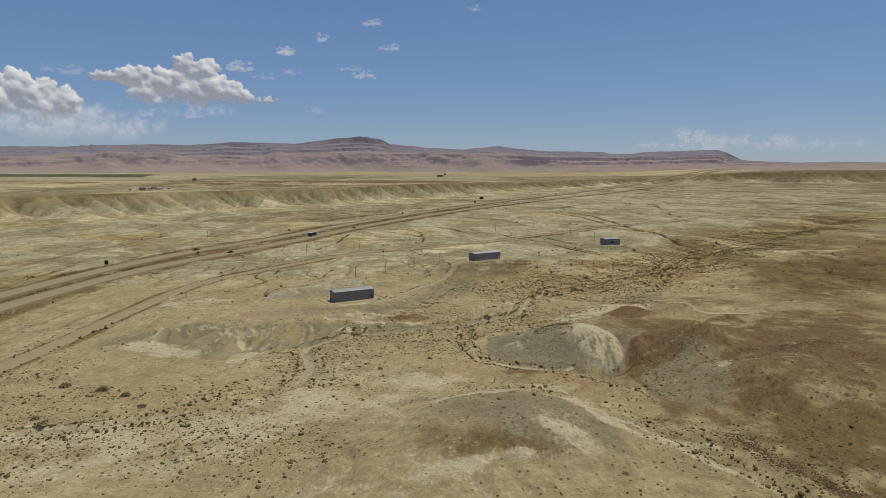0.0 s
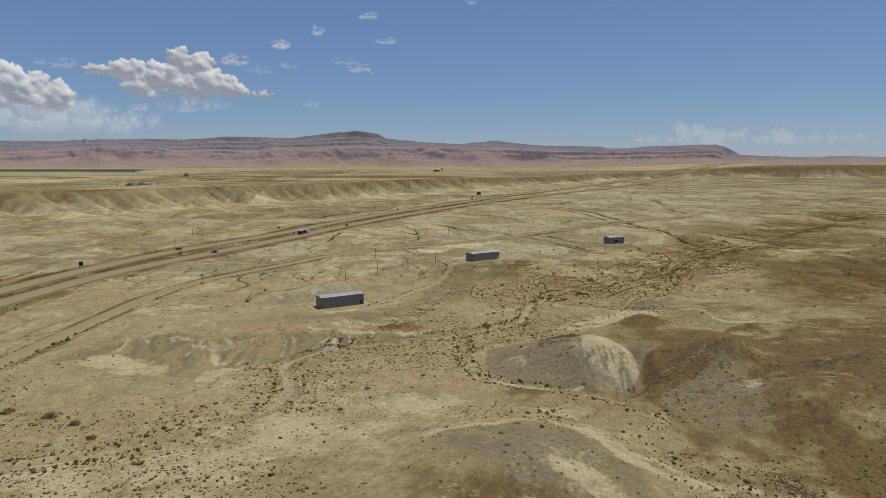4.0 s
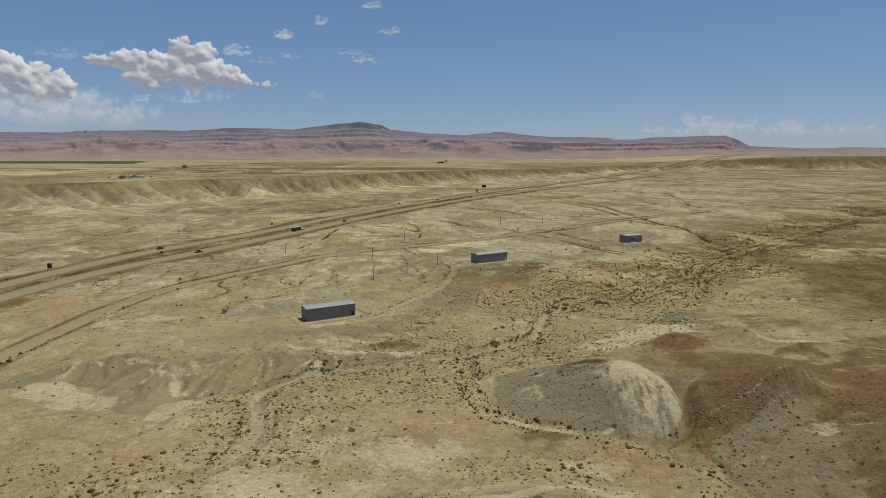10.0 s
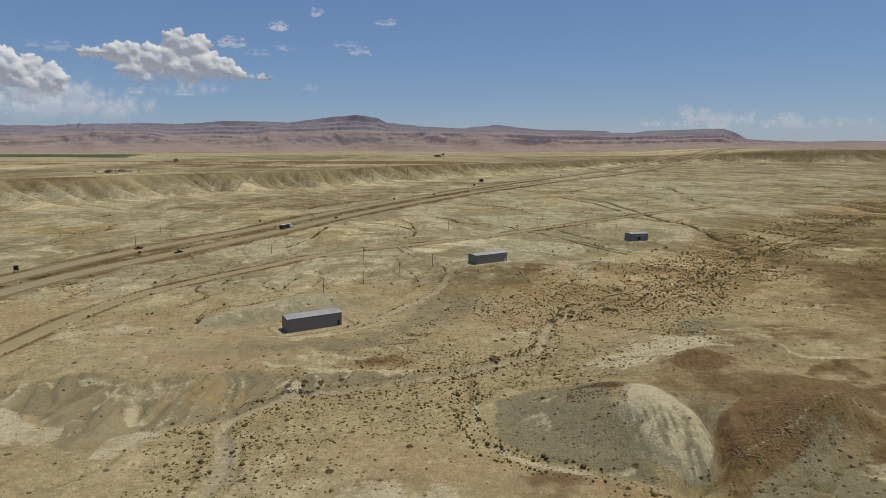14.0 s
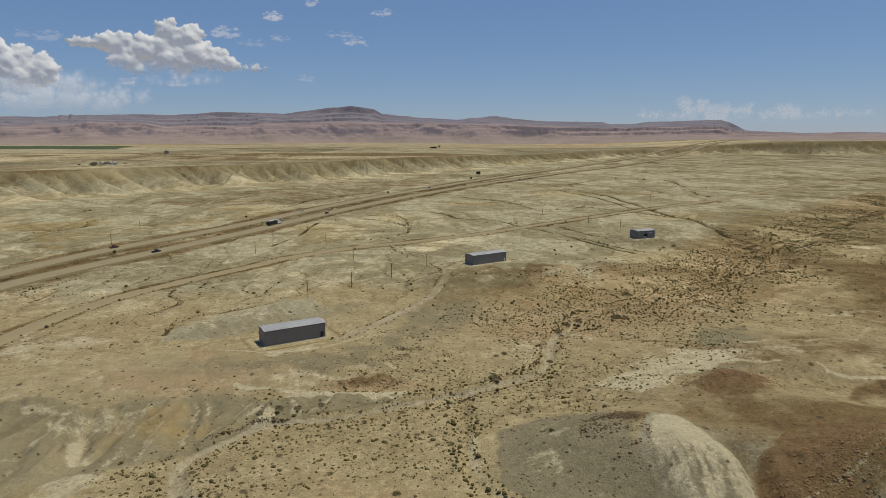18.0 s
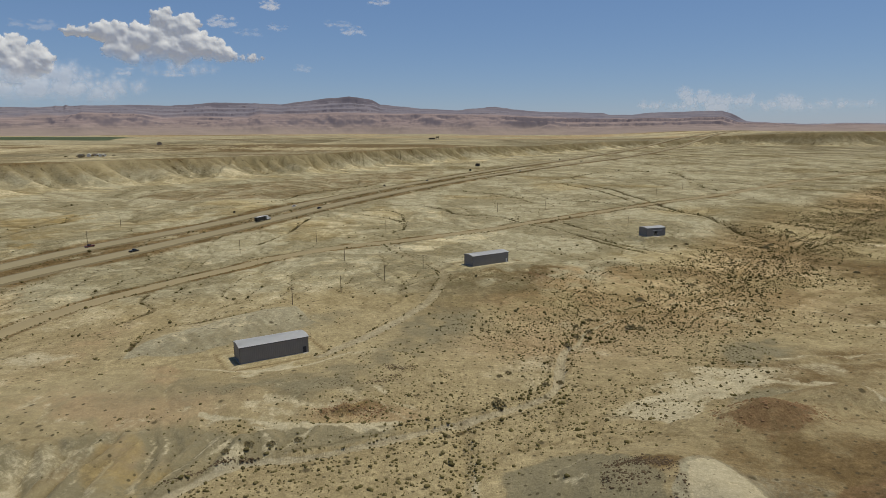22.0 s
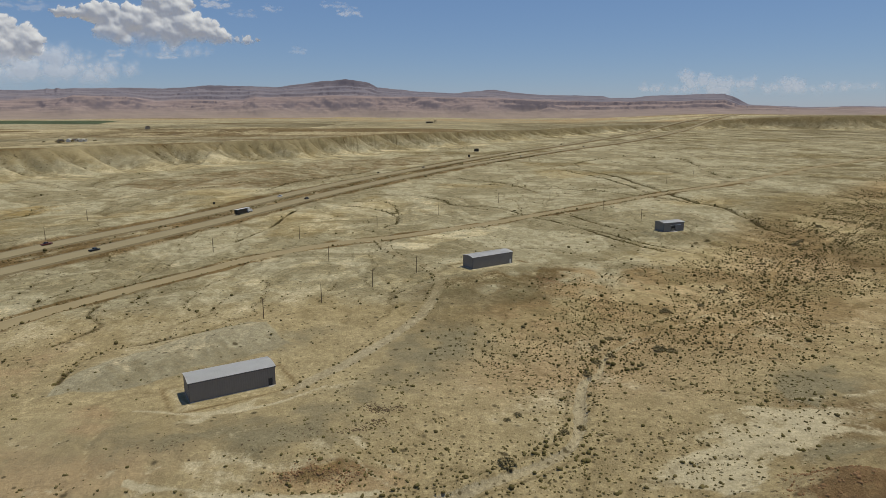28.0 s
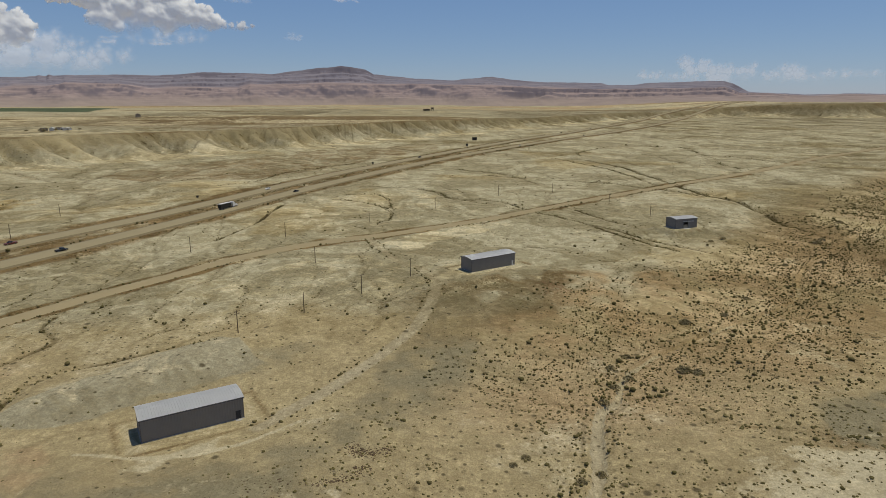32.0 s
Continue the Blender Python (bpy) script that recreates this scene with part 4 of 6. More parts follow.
def drainage(z, nx, ny, x, y):
    """Upslope area in square metres that drains through each point of the grid, by steepest descent."""
    tilt = smooth(50, 160, YY) * (0.05 * YY - 0.018 * XX)
    h = (z + 0.05 * vnoise(XX * 3.1, YY * 3.1, 6) + tilt).reshape(ny, nx)
    shifts = [(-1, -1), (-1, 0), (-1, 1), (0, -1), (0, 1), (1, -1), (1, 0), (1, 1)]
    for _ in range(60):
        p = np.pad(h, 1, "edge")
        p[0], p[-1], p[:, 0], p[:, -1] = -99, -99, -99, -99
        low = p[:-2, 1:-1]
        for a, c_ in shifts[2:]:
            low = np.minimum(low, p[1 + a:ny + 1 + a, 1 + c_:nx + 1 + c_])
        h = np.where(h <= low, low + 0.02, h)
    dx, dy = np.gradient(x), np.gradient(y)
    best, into = np.full((ny, nx), 1e-9), np.full((ny, nx), -1)
    idx = np.arange(nx * ny).reshape(ny, nx)
    for a, c_ in shifts:
        r0, r1, q0, q1 = max(0, -a), ny - max(0, a), max(0, -c_), nx - max(0, c_)
        run = np.hypot(a * dy[r0:r1, None], c_ * dx[None, q0:q1])
        fall = (h[r0:r1, q0:q1] - h[r0 + a:r1 + a, q0 + c_:q1 + c_]) / run
        sub = best[r0:r1, q0:q1]
        got = fall > sub
        sub[got] = fall[got]
        into[r0:r1, q0:q1][got] = idx[r0 + a:r1 + a, q0 + c_:q1 + c_][got]
    area = np.outer(dy, dx).ravel().tolist()
    nxt = into.ravel().tolist()
    for k in np.argsort(-h.ravel()).tolist():
        if nxt[k] >= 0:
            area[nxt[k]] += area[k]
    return np.array(area).reshape(ny, nx)


IN_X, IN_Y = (GX > -640) & (GX < 1900), (GY > -207) & (GY < 2350)
NX, NY = int(IN_X.sum()), int(IN_Y.sum())
KEEP = np.nonzero((IN_Y[:, None] & IN_X[None, :]).ravel())[0]
XX_ALL, YY_ALL = XX, YY
XX, YY = XX_ALL[KEEP], YY_ALL[KEEP]
AREA = drainage(ZZ[KEEP], NX, NY, GX[IN_X], GY[IN_Y])
far_ = smooth(40, 260, YY).reshape(NY, NX)
lo_a, hi_a = 10 ** (1.7 + 1.0 * far_), 10 ** (3.0 + 0.9 * far_)
face_ = MK["face"][KEEP].reshape(NY, NX)
lo_a, hi_a = lo_a * (1 - 0.85 * smooth(0.02, 0.1, face_)), hi_a * (1 - 0.85 * smooth(0.02, 0.1, face_))
FLOW_IN = np.clip((np.log10(AREA) - np.log10(lo_a)) / (np.log10(hi_a) - np.log10(lo_a)), 0, 1)
for ln, half in ((FAR_LANE, 10), (NEAR_LANE, 10), (FRONTAGE, 5)):
    d, _ = dist_to(XX, YY, ln, 20)
    FLOW_IN = FLOW_IN * smooth(half - 2, half + 2, d).reshape(NY, NX)
for cx_, cy_, ang_, ln_, wd_ in PADS:
    a = radians(ang_)
    p, q = (XX - cx_) * math.cos(a) + (YY - cy_) * math.sin(a), -(XX - cx_) * math.sin(a) + (YY - cy_) * math.cos(a)
    FLOW_IN = FLOW_IN * smooth(2, 7, np.maximum(np.maximum(-p, p - ln_), np.maximum(-q, q - wd_))).reshape(NY, NX)
pf = np.pad(FLOW_IN, 1, "edge")
FLOW_SOFT = 0.5 * FLOW_IN + 0.125 * (pf[:-2, 1:-1] + pf[2:, 1:-1] + pf[1:-1, :-2] + pf[1:-1, 2:])
XX, YY = XX_ALL, YY_ALL
FLOW = np.zeros(len(XX))
FLOW[KEEP] = FLOW_SOFT.ravel()
ZZ[KEEP] -= (FLOW_SOFT * (0.22 + 0.55 * far_ + 1.2 * smooth(0.02, 0.1, face_))).ravel()
ground = new("ground", mesh_from("ground", np.stack([XX, YY, ZZ], 1), grid_faces(len(GX), len(GY)), SOIL, True))
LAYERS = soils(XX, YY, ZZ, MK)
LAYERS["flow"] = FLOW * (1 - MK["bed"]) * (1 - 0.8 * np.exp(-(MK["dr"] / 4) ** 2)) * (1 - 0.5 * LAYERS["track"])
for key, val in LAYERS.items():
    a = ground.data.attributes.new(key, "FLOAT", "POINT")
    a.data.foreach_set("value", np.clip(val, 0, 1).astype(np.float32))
tagged(ground, "dry badland desert ground of tan, grey and red soil", "ground", kind="structure")


def ribbon(name, line, lift, offs, lifts, material, label, step=6, ragged=0.0):
    ln = curve(line[::max(1, len(line) // 60)], step) if step else line
    run = np.concatenate([[0], np.cumsum(np.hypot(*np.diff(ln, axis=0).T))])
    tan = np.gradient(ln, axis=0)
    tan /= np.hypot(*tan.T)[:, None]
    nor = np.stack([tan[:, 1], -tan[:, 0]], 1)
    _, s = dist_to(ln[:, 0], ln[:, 1], line, 30)
    zr = road_z(line, s, lift)
    V = []
    for k, (o, l) in enumerate(zip(offs, lifts)):
        w = o
        if ragged and k in (0, len(offs) - 1):
            w = o * (1 + ragged * fbm(ln[:, 0] + 31 * k, ln[:, 1], 18, 3, 3))
            w = w[:, None]
        p = ln + nor * w
        V.append(np.column_stack([p, zr + l + 0.6 * smooth(400, 1300, ln[:, 1])]))
    V = np.stack(V, 1).reshape(-1, 3)
    ob = new(name, mesh_from(name, V, grid_faces(len(offs), len(ln)), material, True))
    tagged(ob, label, "road", kind="structure")
    return ob


for ln in (FAR_LANE, NEAR_LANE):
    ribbon("road_shoulder", ln, 0.8, (-9.0, -7.6, 7.6, 9.0), (-0.3, 0.12, 0.12, -0.3), SHOULDER, "gravel shoulders along the sun-bleached highway", 8, 0.08)
    ribbon("road", ln, 0.8, (-6.0, -5.9, 0, 5.9, 6.0), (0.16, 0.2, 0.26, 0.2, 0.16), ASPHALT, "sun-bleached asphalt carriageway of a divided highway", 8)
ribbon("dirt_road", FRONTAGE, 0.15, (-4.2, -3.0, 0, 3.0, 4.2), (-0.2, 0.08, 0.14, 0.08, -0.2), DIRT, "graded dirt frontage road across the flat", 5, 0.12)


def part(name, bm, material, parent, label="", smooth_shade=False):
    """Links a bmesh as one mesh object under a thing or part."""
    me = bpy.data.meshes.new(name)
    if smooth_shade:
        for f in bm.faces:
            f.smooth = True
    bm.to_mesh(me)
    bm.free()
    me.materials.append(material)
    ob = new(name, me)
    ob.parent = parent
    if label:
        ob["label"] = label
    return ob


def box(x0, x1, y0, y1, z0, z1, bm=None, bev=0.0):
    bm = bm or bmesh.new()
    r = bmesh.ops.create_cube(bm, size=1)
    bmesh.ops.scale(bm, vec=(x1 - x0, y1 - y0, z1 - z0), verts=r["verts"])
    bmesh.ops.translate(bm, vec=((x0 + x1) / 2, (y0 + y1) / 2, (z0 + z1) / 2), verts=r["verts"])
    if bev:
        bmesh.ops.bevel(bm, geom=[e for e in bm.edges], offset=bev, segments=1, affect="EDGES")
    return bm


def tube(x, y, z0, z1, r0, r1, n=8, bm=None):
    bm = bm or bmesh.new()
    bmesh.ops.create_cone(bm, cap_ends=True, segments=n, radius1=r0, radius2=r1, depth=z1 - z0, matrix=Matrix.Translation((x, y, (z0 + z1) / 2)))
    return bm


def empty(name, m):
    ob = new(name)
    ob.empty_display_size = 0.5
    ob.matrix_world = m
    return ob


# ---- sheds: steel buildings of ribbed sheet ----
def ribbed(p0, p1, z0, z1, out, top=None, gap=None, pitch=0.6):
    """Vertical ribbed sheet from p0 to p1; top(s) gives its upper edge, gap = (s0, s1, height) an opening."""
    bm = bmesh.new()
    d = Vector((p1[0] - p0[0], p1[1] - p0[1], 0))
    ln = d.length
    d.normalize()
    nrm = Vector((out[0], out[1], 0)).normalized()
    prof = []
    s = 0.0
    while s < ln - 0.02:
        for ds, h in ((0, 0), (pitch * 0.72, 0), (pitch * 0.78, 0.02), (pitch * 0.94, 0.02)):
            if s + ds < ln:
                prof.append((s + ds, h))
        s += pitch
    prof.append((ln, 0))
    if gap:
        prof = sorted(set(prof + [(gap[0], 0), (gap[1], 0)]))
    for (a, ha), (b_, hb) in zip(prof[:-1], prof[1:]):
        lo = gap[2] if gap and a >= gap[0] - 1e-6 and b_ <= gap[1] + 1e-6 else z0
        q = []
        for t, h, zz in ((a, ha, lo), (b_, hb, lo), (b_, hb, top(b_) if top else z1), (a, ha, top(a) if top else z1)):
            v = Vector((p0[0], p0[1], zz)) + d * t + nrm * h
            q.append(bm.verts.new(v))
        bm.faces.new(q)
    bmesh.ops.remove_doubles(bm, verts=bm.verts, dist=1e-4)
    r = bmesh.ops.solidify(bm, geom=bm.faces[:], thickness=0.05)
    bmesh.ops.recalc_face_normals(bm, faces=bm.faces)
    return bm


def shed(pad, L, W, H, rise, label, door, sliding=None):
    cx, cy, ang, _, _ = pad
    zf = PADZ[(cx, cy)]
    top = empty("storage_shed", pose(cx, cy, zf - 0.1, 0, 0, ang))
    tagged(top, label, "shed", group="row of storage sheds", kind="thing")
    H += 0.1
    part("foundation", box(-0.15, L + 0.15, -0.15, W + 0.15, -0.35, 0.2, bev=0.02), CONC, top, "pale concrete foundation strip")
    gap = (door[0], door[0] + door[1], door[2] + 0.2) if door else None
    gap2 = sliding or gap
    part("front_wall", ribbed((0, 0), (L, 0), 0.2, H, (0, -1), gap=gap2), WALLM, top)
    part("back_wall", ribbed((L, W), (0, W), 0.2, H, (0, 1)), WALLM, top)
    arch = lambda s: H + rise * (1 - abs(2 * s / W - 1) ** 1.6)
    part("end_wall", ribbed((0, W), (0, 0), 0.2, H, (-1, 0), top=arch), WALLM, top)
    part("end_wall", ribbed((L, 0), (L, W), 0.2, H, (1, 0), top=arch), WALLM, top)
    # roof: low arch of standing-seam sheets
    bm = bmesh.new()
    n = 10
    xs = []
    x = -0.3
    while x < L + 0.3:
        xs += [(x, 0), (x + 0.52, 0), (x + 0.55, 0.03), (x + 0.6, 0.03)]
        x += 0.62
    xs = [(min(a, L + 0.3), h) for a, h in xs] + [(L + 0.3, 0)]
    rows = []
    for j in range(n + 1):
        w = -0.35 + (W + 0.7) * j / n
        zz = H + rise * (1 - abs(2 * w / W - 1) ** 1.6) + 0.07
        rows.append([bm.verts.new((a, w, zz + h)) for a, h in xs])
    for r0, r1 in zip(rows[:-1], rows[1:]):
        for k in range(len(xs) - 1):
            if xs[k + 1][0] - xs[k][0] > 1e-4:
                bm.faces.new((r0[k], r0[k + 1], r1[k + 1], r1[k]))
    bmesh.ops.solidify(bm, geom=bm.faces[:], thickness=0.04)
    bmesh.ops.recalc_face_normals(bm, faces=bm.faces)
    part("roof", bm, ROOFM, top, "pale galvanized standing-seam roof")
    for y0, y1 in ((-0.42, -0.30), (W + 0.30, W + 0.42)):
        part("eave_trim", box(-0.3, L + 0.3, y0, y1, H - 0.32, H - 0.06, bev=0.015), TRIMM, top, "dark eave trim")
    for x0 in (-0.07, L - 0.05):
        for y0 in (-0.07, W - 0.05):
            part("corner_trim", box(x0, x0 + 0.12, y0, y0 + 0.12, 0.2, H - 0.02), TRIMM, top)
    if sliding:
        x0, x1, zt = sliding
        leaf = part("sliding_door", box(x1 - 0.3, 2 * x1 - x0 - 0.2, -0.16, -0.08, 0.25, zt + 0.1, bev=0.02), WALLM, top, "grey sliding door pushed open")
        part("door_handle", box(x1 - 0.1, x1, -0.22, -0.16, 1.0, 1.4), TRIMM, leaf)
        part("door_track", box(x0 - 0.4, 2 * x1 - x0 + 0.2, -0.32, -0.04, zt + 0.12, zt + 0.42, bev=0.03), DOORW, top, "pale door track hood")
        part("door_apron", box(x0 - 0.5, x1 + 0.5, -2.2, -0.16, -0.2, 0.12, bev=0.03), CONC, top, "pale concrete apron")
    if door:
        d = part("door", box(door[0] + 0.04, door[0] + door[1] - 0.04, 0.0, 0.05, 0.2, 0.2 + door[2] - 0.04, bev=0.01), door[3], top, door[4])
        part("door_handle", box(door[0] + 0.15, door[0] + 0.2, -0.06, 0.0, 1.15, 1.3), TRIMM, d)
        for x0, x1, z0, z1 in ((door[0] - 0.08, door[0] + 0.02, 0.2, door[2] + 0.28), (door[0] + door[1] - 0.02, door[0] + door[1] + 0.08, 0.2, door[2] + 0.28), (door[0] - 0.08, door[0] + door[1] + 0.08, door[2] + 0.18, door[2] + 0.28)):
            part("door_frame", box(x0, x1, -0.06, 0.0, z0, z1), TRIMM, top)
        part("door_step", box(door[0] - 0.2, door[0] + door[1] + 0.2, -0.9, -0.16, -0.2, 0.16, bev=0.02), CONC, top, "pale concrete door step")
    return top


SHED_A = shed(PADS[0], 22.0, 7.4, 5.45, 0.42, "long dark grey metal storage shed on a graded pad", (20.2, 1.1, 2.05, DOORD, "dark door"))
SHED_B = shed(PADS[1], 23.0, 7.4, 5.4, 0.5, "long dark grey metal storage shed beside a dirt track", (21.3, 1.1, 2.05, DOORW, "white door"))
SHED_C = shed(PADS[2], 14.2, 7.6, 5.25, 0.45, "shorter grey metal storage shed with open door among scrub", None, (5.2, 8.4, 3.5))


# ---- utility poles ----
def utility_pole(h, arms):
    top = empty("utility_pole", pose(0, 0, -60))
    part("post", tube(0, 0, -0.6, h, 0.16, 0.11), WOOD, top)
    for k in range(arms):
        zc = h - 0.35 - 0.75 * k
        arm = part("crossarm", box(-1.15, 1.15, -0.17, -0.06, zc - 0.07, zc + 0.07, bev=0.01), WOOD, top)
        for x in (-1.05, -0.55, 0.55, 1.05):
            part("insulator", tube(x, -0.115, zc + 0.07, zc + 0.24, 0.05, 0.035, 6), CERAM, arm)
    return top


def z_at(x, y):
    return float(terrain([x], [y])[0])


POLE2, POLE1, POLE0 = utility_pole(7.5, 2), utility_pole(7.5, 1), utility_pole(7.4, 0)
for x, y, proto, turn in ((1.9, 64.2, POLE2, 60), (18.9, 82.9, POLE0, 50), (36.3, 103.8, POLE1, 50), (53.8, 125.8, POLE1, 55), (-50.8, 165.9, POLE0, 40),
                          (11, 147, POLE0, 50), (-14, 199, POLE0, 40), (26, 235, POLE0, 40), (64, 274, POLE1, 40), (110, 332, POLE1, 40), (151, 342, POLE0, 40),
                          (180, 292, POLE1, 50), (194, 251, POLE1, 50), (-160, 251, POLE0, 40), (284, 459, POLE0, 40), (332, 515, POLE0, 40), (-150, 190, POLE0, 40)):
    p = copy_thing(proto, pose(x, y, z_at(x, y), 0, 0, turn))
    tagged(p, "weathered wooden utility pole standing in open desert", "utility pole", group="power line poles", kind="thing")
for o in (POLE2, POLE1, POLE0):
    for c_ in (*o.children_recursive, o):
        bpy.data.objects.remove(c_)


# ---- mountains: stepped cliffs on the skyline ----
SKYLINE = [(-60, 1.3), (-45, 1.35), (-36, 1.4), (-33.35, 1.42), (-31.27, 1.45), (-30.47, 1.51), (-30.31, 1.58), (-29.81, 1.53), (-29.61, 1.63), (-29.37, 1.55), (-28.32, 1.63), (-26.0, 1.7), (-22.77, 1.71),
           (-20.65, 1.78), (-19.34, 1.97), (-16.24, 1.96), (-13.5, 1.9), (-10.67, 2.29), (-7.79, 2.59), (-5.86, 2.32), (-5.14, 1.9), (-1.46, 1.58), (1.5, 1.39), (2.98, 1.58), (4.95, 1.72),
           (6.43, 1.48), (8.87, 1.28), (14.13, 1.17), (14.6, 1.02), (16.45, 1.02), (18.71, 1.19), (23.48, 1.28), (24.12, 1.1), (25.3, 0.44), (27.25, 0.34), (29.6, 0.21), (32.19, 0.29), (36, 0.2), (60, 0.3)]
# mesa base colours carry the mauve and blue of distance haze
MESA, nt, b = mat("haze_tinted_mesa_rock", 0.95, 0, 0.1)
tc = nt.nodes.new("ShaderNodeTexCoord")
mp = nt.nodes.new("ShaderNodeMapping")
mp.inputs["Scale"].default_value = (0.006, 0.006, 0.14)
nt.links.new(tc.outputs["Object"], mp.inputs[0])
st = node(nt, "ShaderNodeTexNoise", Scale=1.0, Detail=9, Roughness=0.68)
nt.links.new(mp.outputs[0], st.inputs["Vector"])
rr = nt.nodes.new("ShaderNodeMapRange")
rr.inputs["From Min"].default_value, rr.inputs["From Max"].default_value = 0.42, 0.58
nt.links.new(st.outputs["Fac"], rr.inputs["Value"])
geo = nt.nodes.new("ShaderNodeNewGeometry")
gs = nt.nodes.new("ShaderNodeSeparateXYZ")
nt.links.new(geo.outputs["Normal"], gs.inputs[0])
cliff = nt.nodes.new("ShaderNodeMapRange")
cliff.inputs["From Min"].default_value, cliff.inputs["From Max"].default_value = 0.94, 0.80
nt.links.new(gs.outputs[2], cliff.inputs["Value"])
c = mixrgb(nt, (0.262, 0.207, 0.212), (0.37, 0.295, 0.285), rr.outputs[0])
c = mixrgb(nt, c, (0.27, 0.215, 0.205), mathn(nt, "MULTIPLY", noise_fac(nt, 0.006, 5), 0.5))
# upper back slopes painted bluer, as haze over the farther rock
c = mixrgb(nt, c, mixrgb(nt, (0.185, 0.182, 0.23), (0.235, 0.222, 0.262), rr.outputs[0]), mathn(nt, "MULTIPLY", attr(nt, "upland_haze"), 0.85))
# colour darkens where the surface steepens
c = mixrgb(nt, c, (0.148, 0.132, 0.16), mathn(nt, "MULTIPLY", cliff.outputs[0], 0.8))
sx = nt.nodes.new("ShaderNodeSeparateXYZ")
nt.links.new(tc.outputs["Object"], sx.inputs[0])
foot = nt.nodes.new("ShaderNodeMapRange")
foot.inputs["From Min"].default_value, foot.inputs["From Max"].default_value = 95, 45
nt.links.new(sx.outputs[2], foot.inputs["Value"])
c = mixrgb(nt, c, mixrgb(nt, (0.30, 0.245, 0.215), (0.36, 0.295, 0.25), noise_fac(nt, 0.01, 4)), mathn(nt, "MULTIPLY", foot.outputs[0], 0.85))
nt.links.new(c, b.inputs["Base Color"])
MX, MY = 61.0, -224.0
FRONT = np.array([(-60, 0.6), (-34.5, 0.6), (-30, 0.78), (-29, 0.9), (-28.6, 1.05), (-25, 1.0), (-23, 0.68), (-20, 0.77), (-16.3, 0.74), (-15.3, 1.03), (-9, 1.08), (0, 1.05), (4, 1.0), (8, 0.82), (14, 0.62), (20, 0.7), (23.5, 0.75), (24.6, 0.3), (60, 0.12)])
AZ = np.radians(np.concatenate([np.linspace(-58, -40.2, 90), np.linspace(-40, 40, 1600), np.linspace(40.2, 58, 90)]))
sk = np.array(SKYLINE)
az_d = np.degrees(AZ)
back_el = np.interp(az_d, sk[:, 0], sk[:, 1])
front_el = np.minimum(np.interp(az_d, FRONT[:, 0], FRONT[:, 1]), back_el - 0.08)
# share of the climb by way: talus, two front cliffs, bench, back slopes with ledges, caprock
WAY = np.array([0, 0.30, 0.36, 0.368, 0.43, 0.438, 0.60, 0.63, 0.637, 0.74, 0.748, 0.86, 0.868, 0.94, 0.948, 1.0])
CLIMB_F = np.array([0, 0.34, 0.52, 0.68, 0.80, 1.0, 1, 1, 1, 1, 1, 1, 1, 1, 1, 1])
CLIMB_B = np.array([0, 0, 0, 0, 0, 0, 0.12, 0.2, 0.3, 0.45, 0.56, 0.70, 0.80, 0.86, 1.0, 1.0])
rows, far_share = [], []
for tt in np.linspace(0, 1, 92):
    R = 3600 + 1000 * tt
    x, y = MX + R * np.sin(AZ), MY + R * np.cos(AZ)
    calm = smooth(0, 0.15, tt) * smooth(1, 0.93, tt)
    w = tt + calm * (0.12 * fbm(x, y, 420, 3, 4) - 0.07 * (ridged(x, y, 210, 2, 6) - 0.6) + 0.018 * fbm(x, y, 60, 3, 9) - 0.016 * (ridged(x, y, 48, 2, 5) - 0.6))
    w = np.clip(w, 0, 1)
    crest = 72 + np.tan(np.radians(back_el + 0.03 * fbm(x, y, 70, 3, 2) * smooth(0.9, 0.97, tt))) * 4600
    shelf = 72 + np.tan(np.radians(front_el)) * 4020 + 4 * fbm(x, y, 260, 2, 11)
    zlow = zplateau(x) - 3.0
    f_, b_ = np.interp(w, WAY, CLIMB_F), np.interp(w, WAY, CLIMB_B)
    # ledges die out along the cliffs
    fade = smooth(-0.25, 0.35, fbm(x, y, 500, 2, 7))
    f_ = f_ * fade + (1 - fade) * np.interp(w, (0, 0.438, 1), (0, 1, 1)) ** 1.4
    z = zlow + (shelf - zlow) * f_ + (crest - shelf) * b_
    z = z + calm * (1.6 * fbm(x, y, 90, 3, 8, 0.5) - 2.0 * (ridged(x, y, 90, 2, 3) - 0.5))
    rows.append(np.stack([x, y, z], 1))
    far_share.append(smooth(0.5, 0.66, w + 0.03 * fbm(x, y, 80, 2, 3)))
R = 4650
rows.append(np.stack([MX + R * np.sin(AZ), MY + R * np.cos(AZ), rows[-1][:, 2] - 30], 1))
far_share.append(far_share[-1])
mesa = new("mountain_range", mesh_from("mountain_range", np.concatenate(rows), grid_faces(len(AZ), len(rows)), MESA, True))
at = mesa.data.attributes.new("upland_haze", "FLOAT", "POINT")
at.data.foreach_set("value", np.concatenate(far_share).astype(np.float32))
tagged(mesa, "long haze-mauve mesa cliffs with dark ledges on the horizon", "mountain", kind="structure")


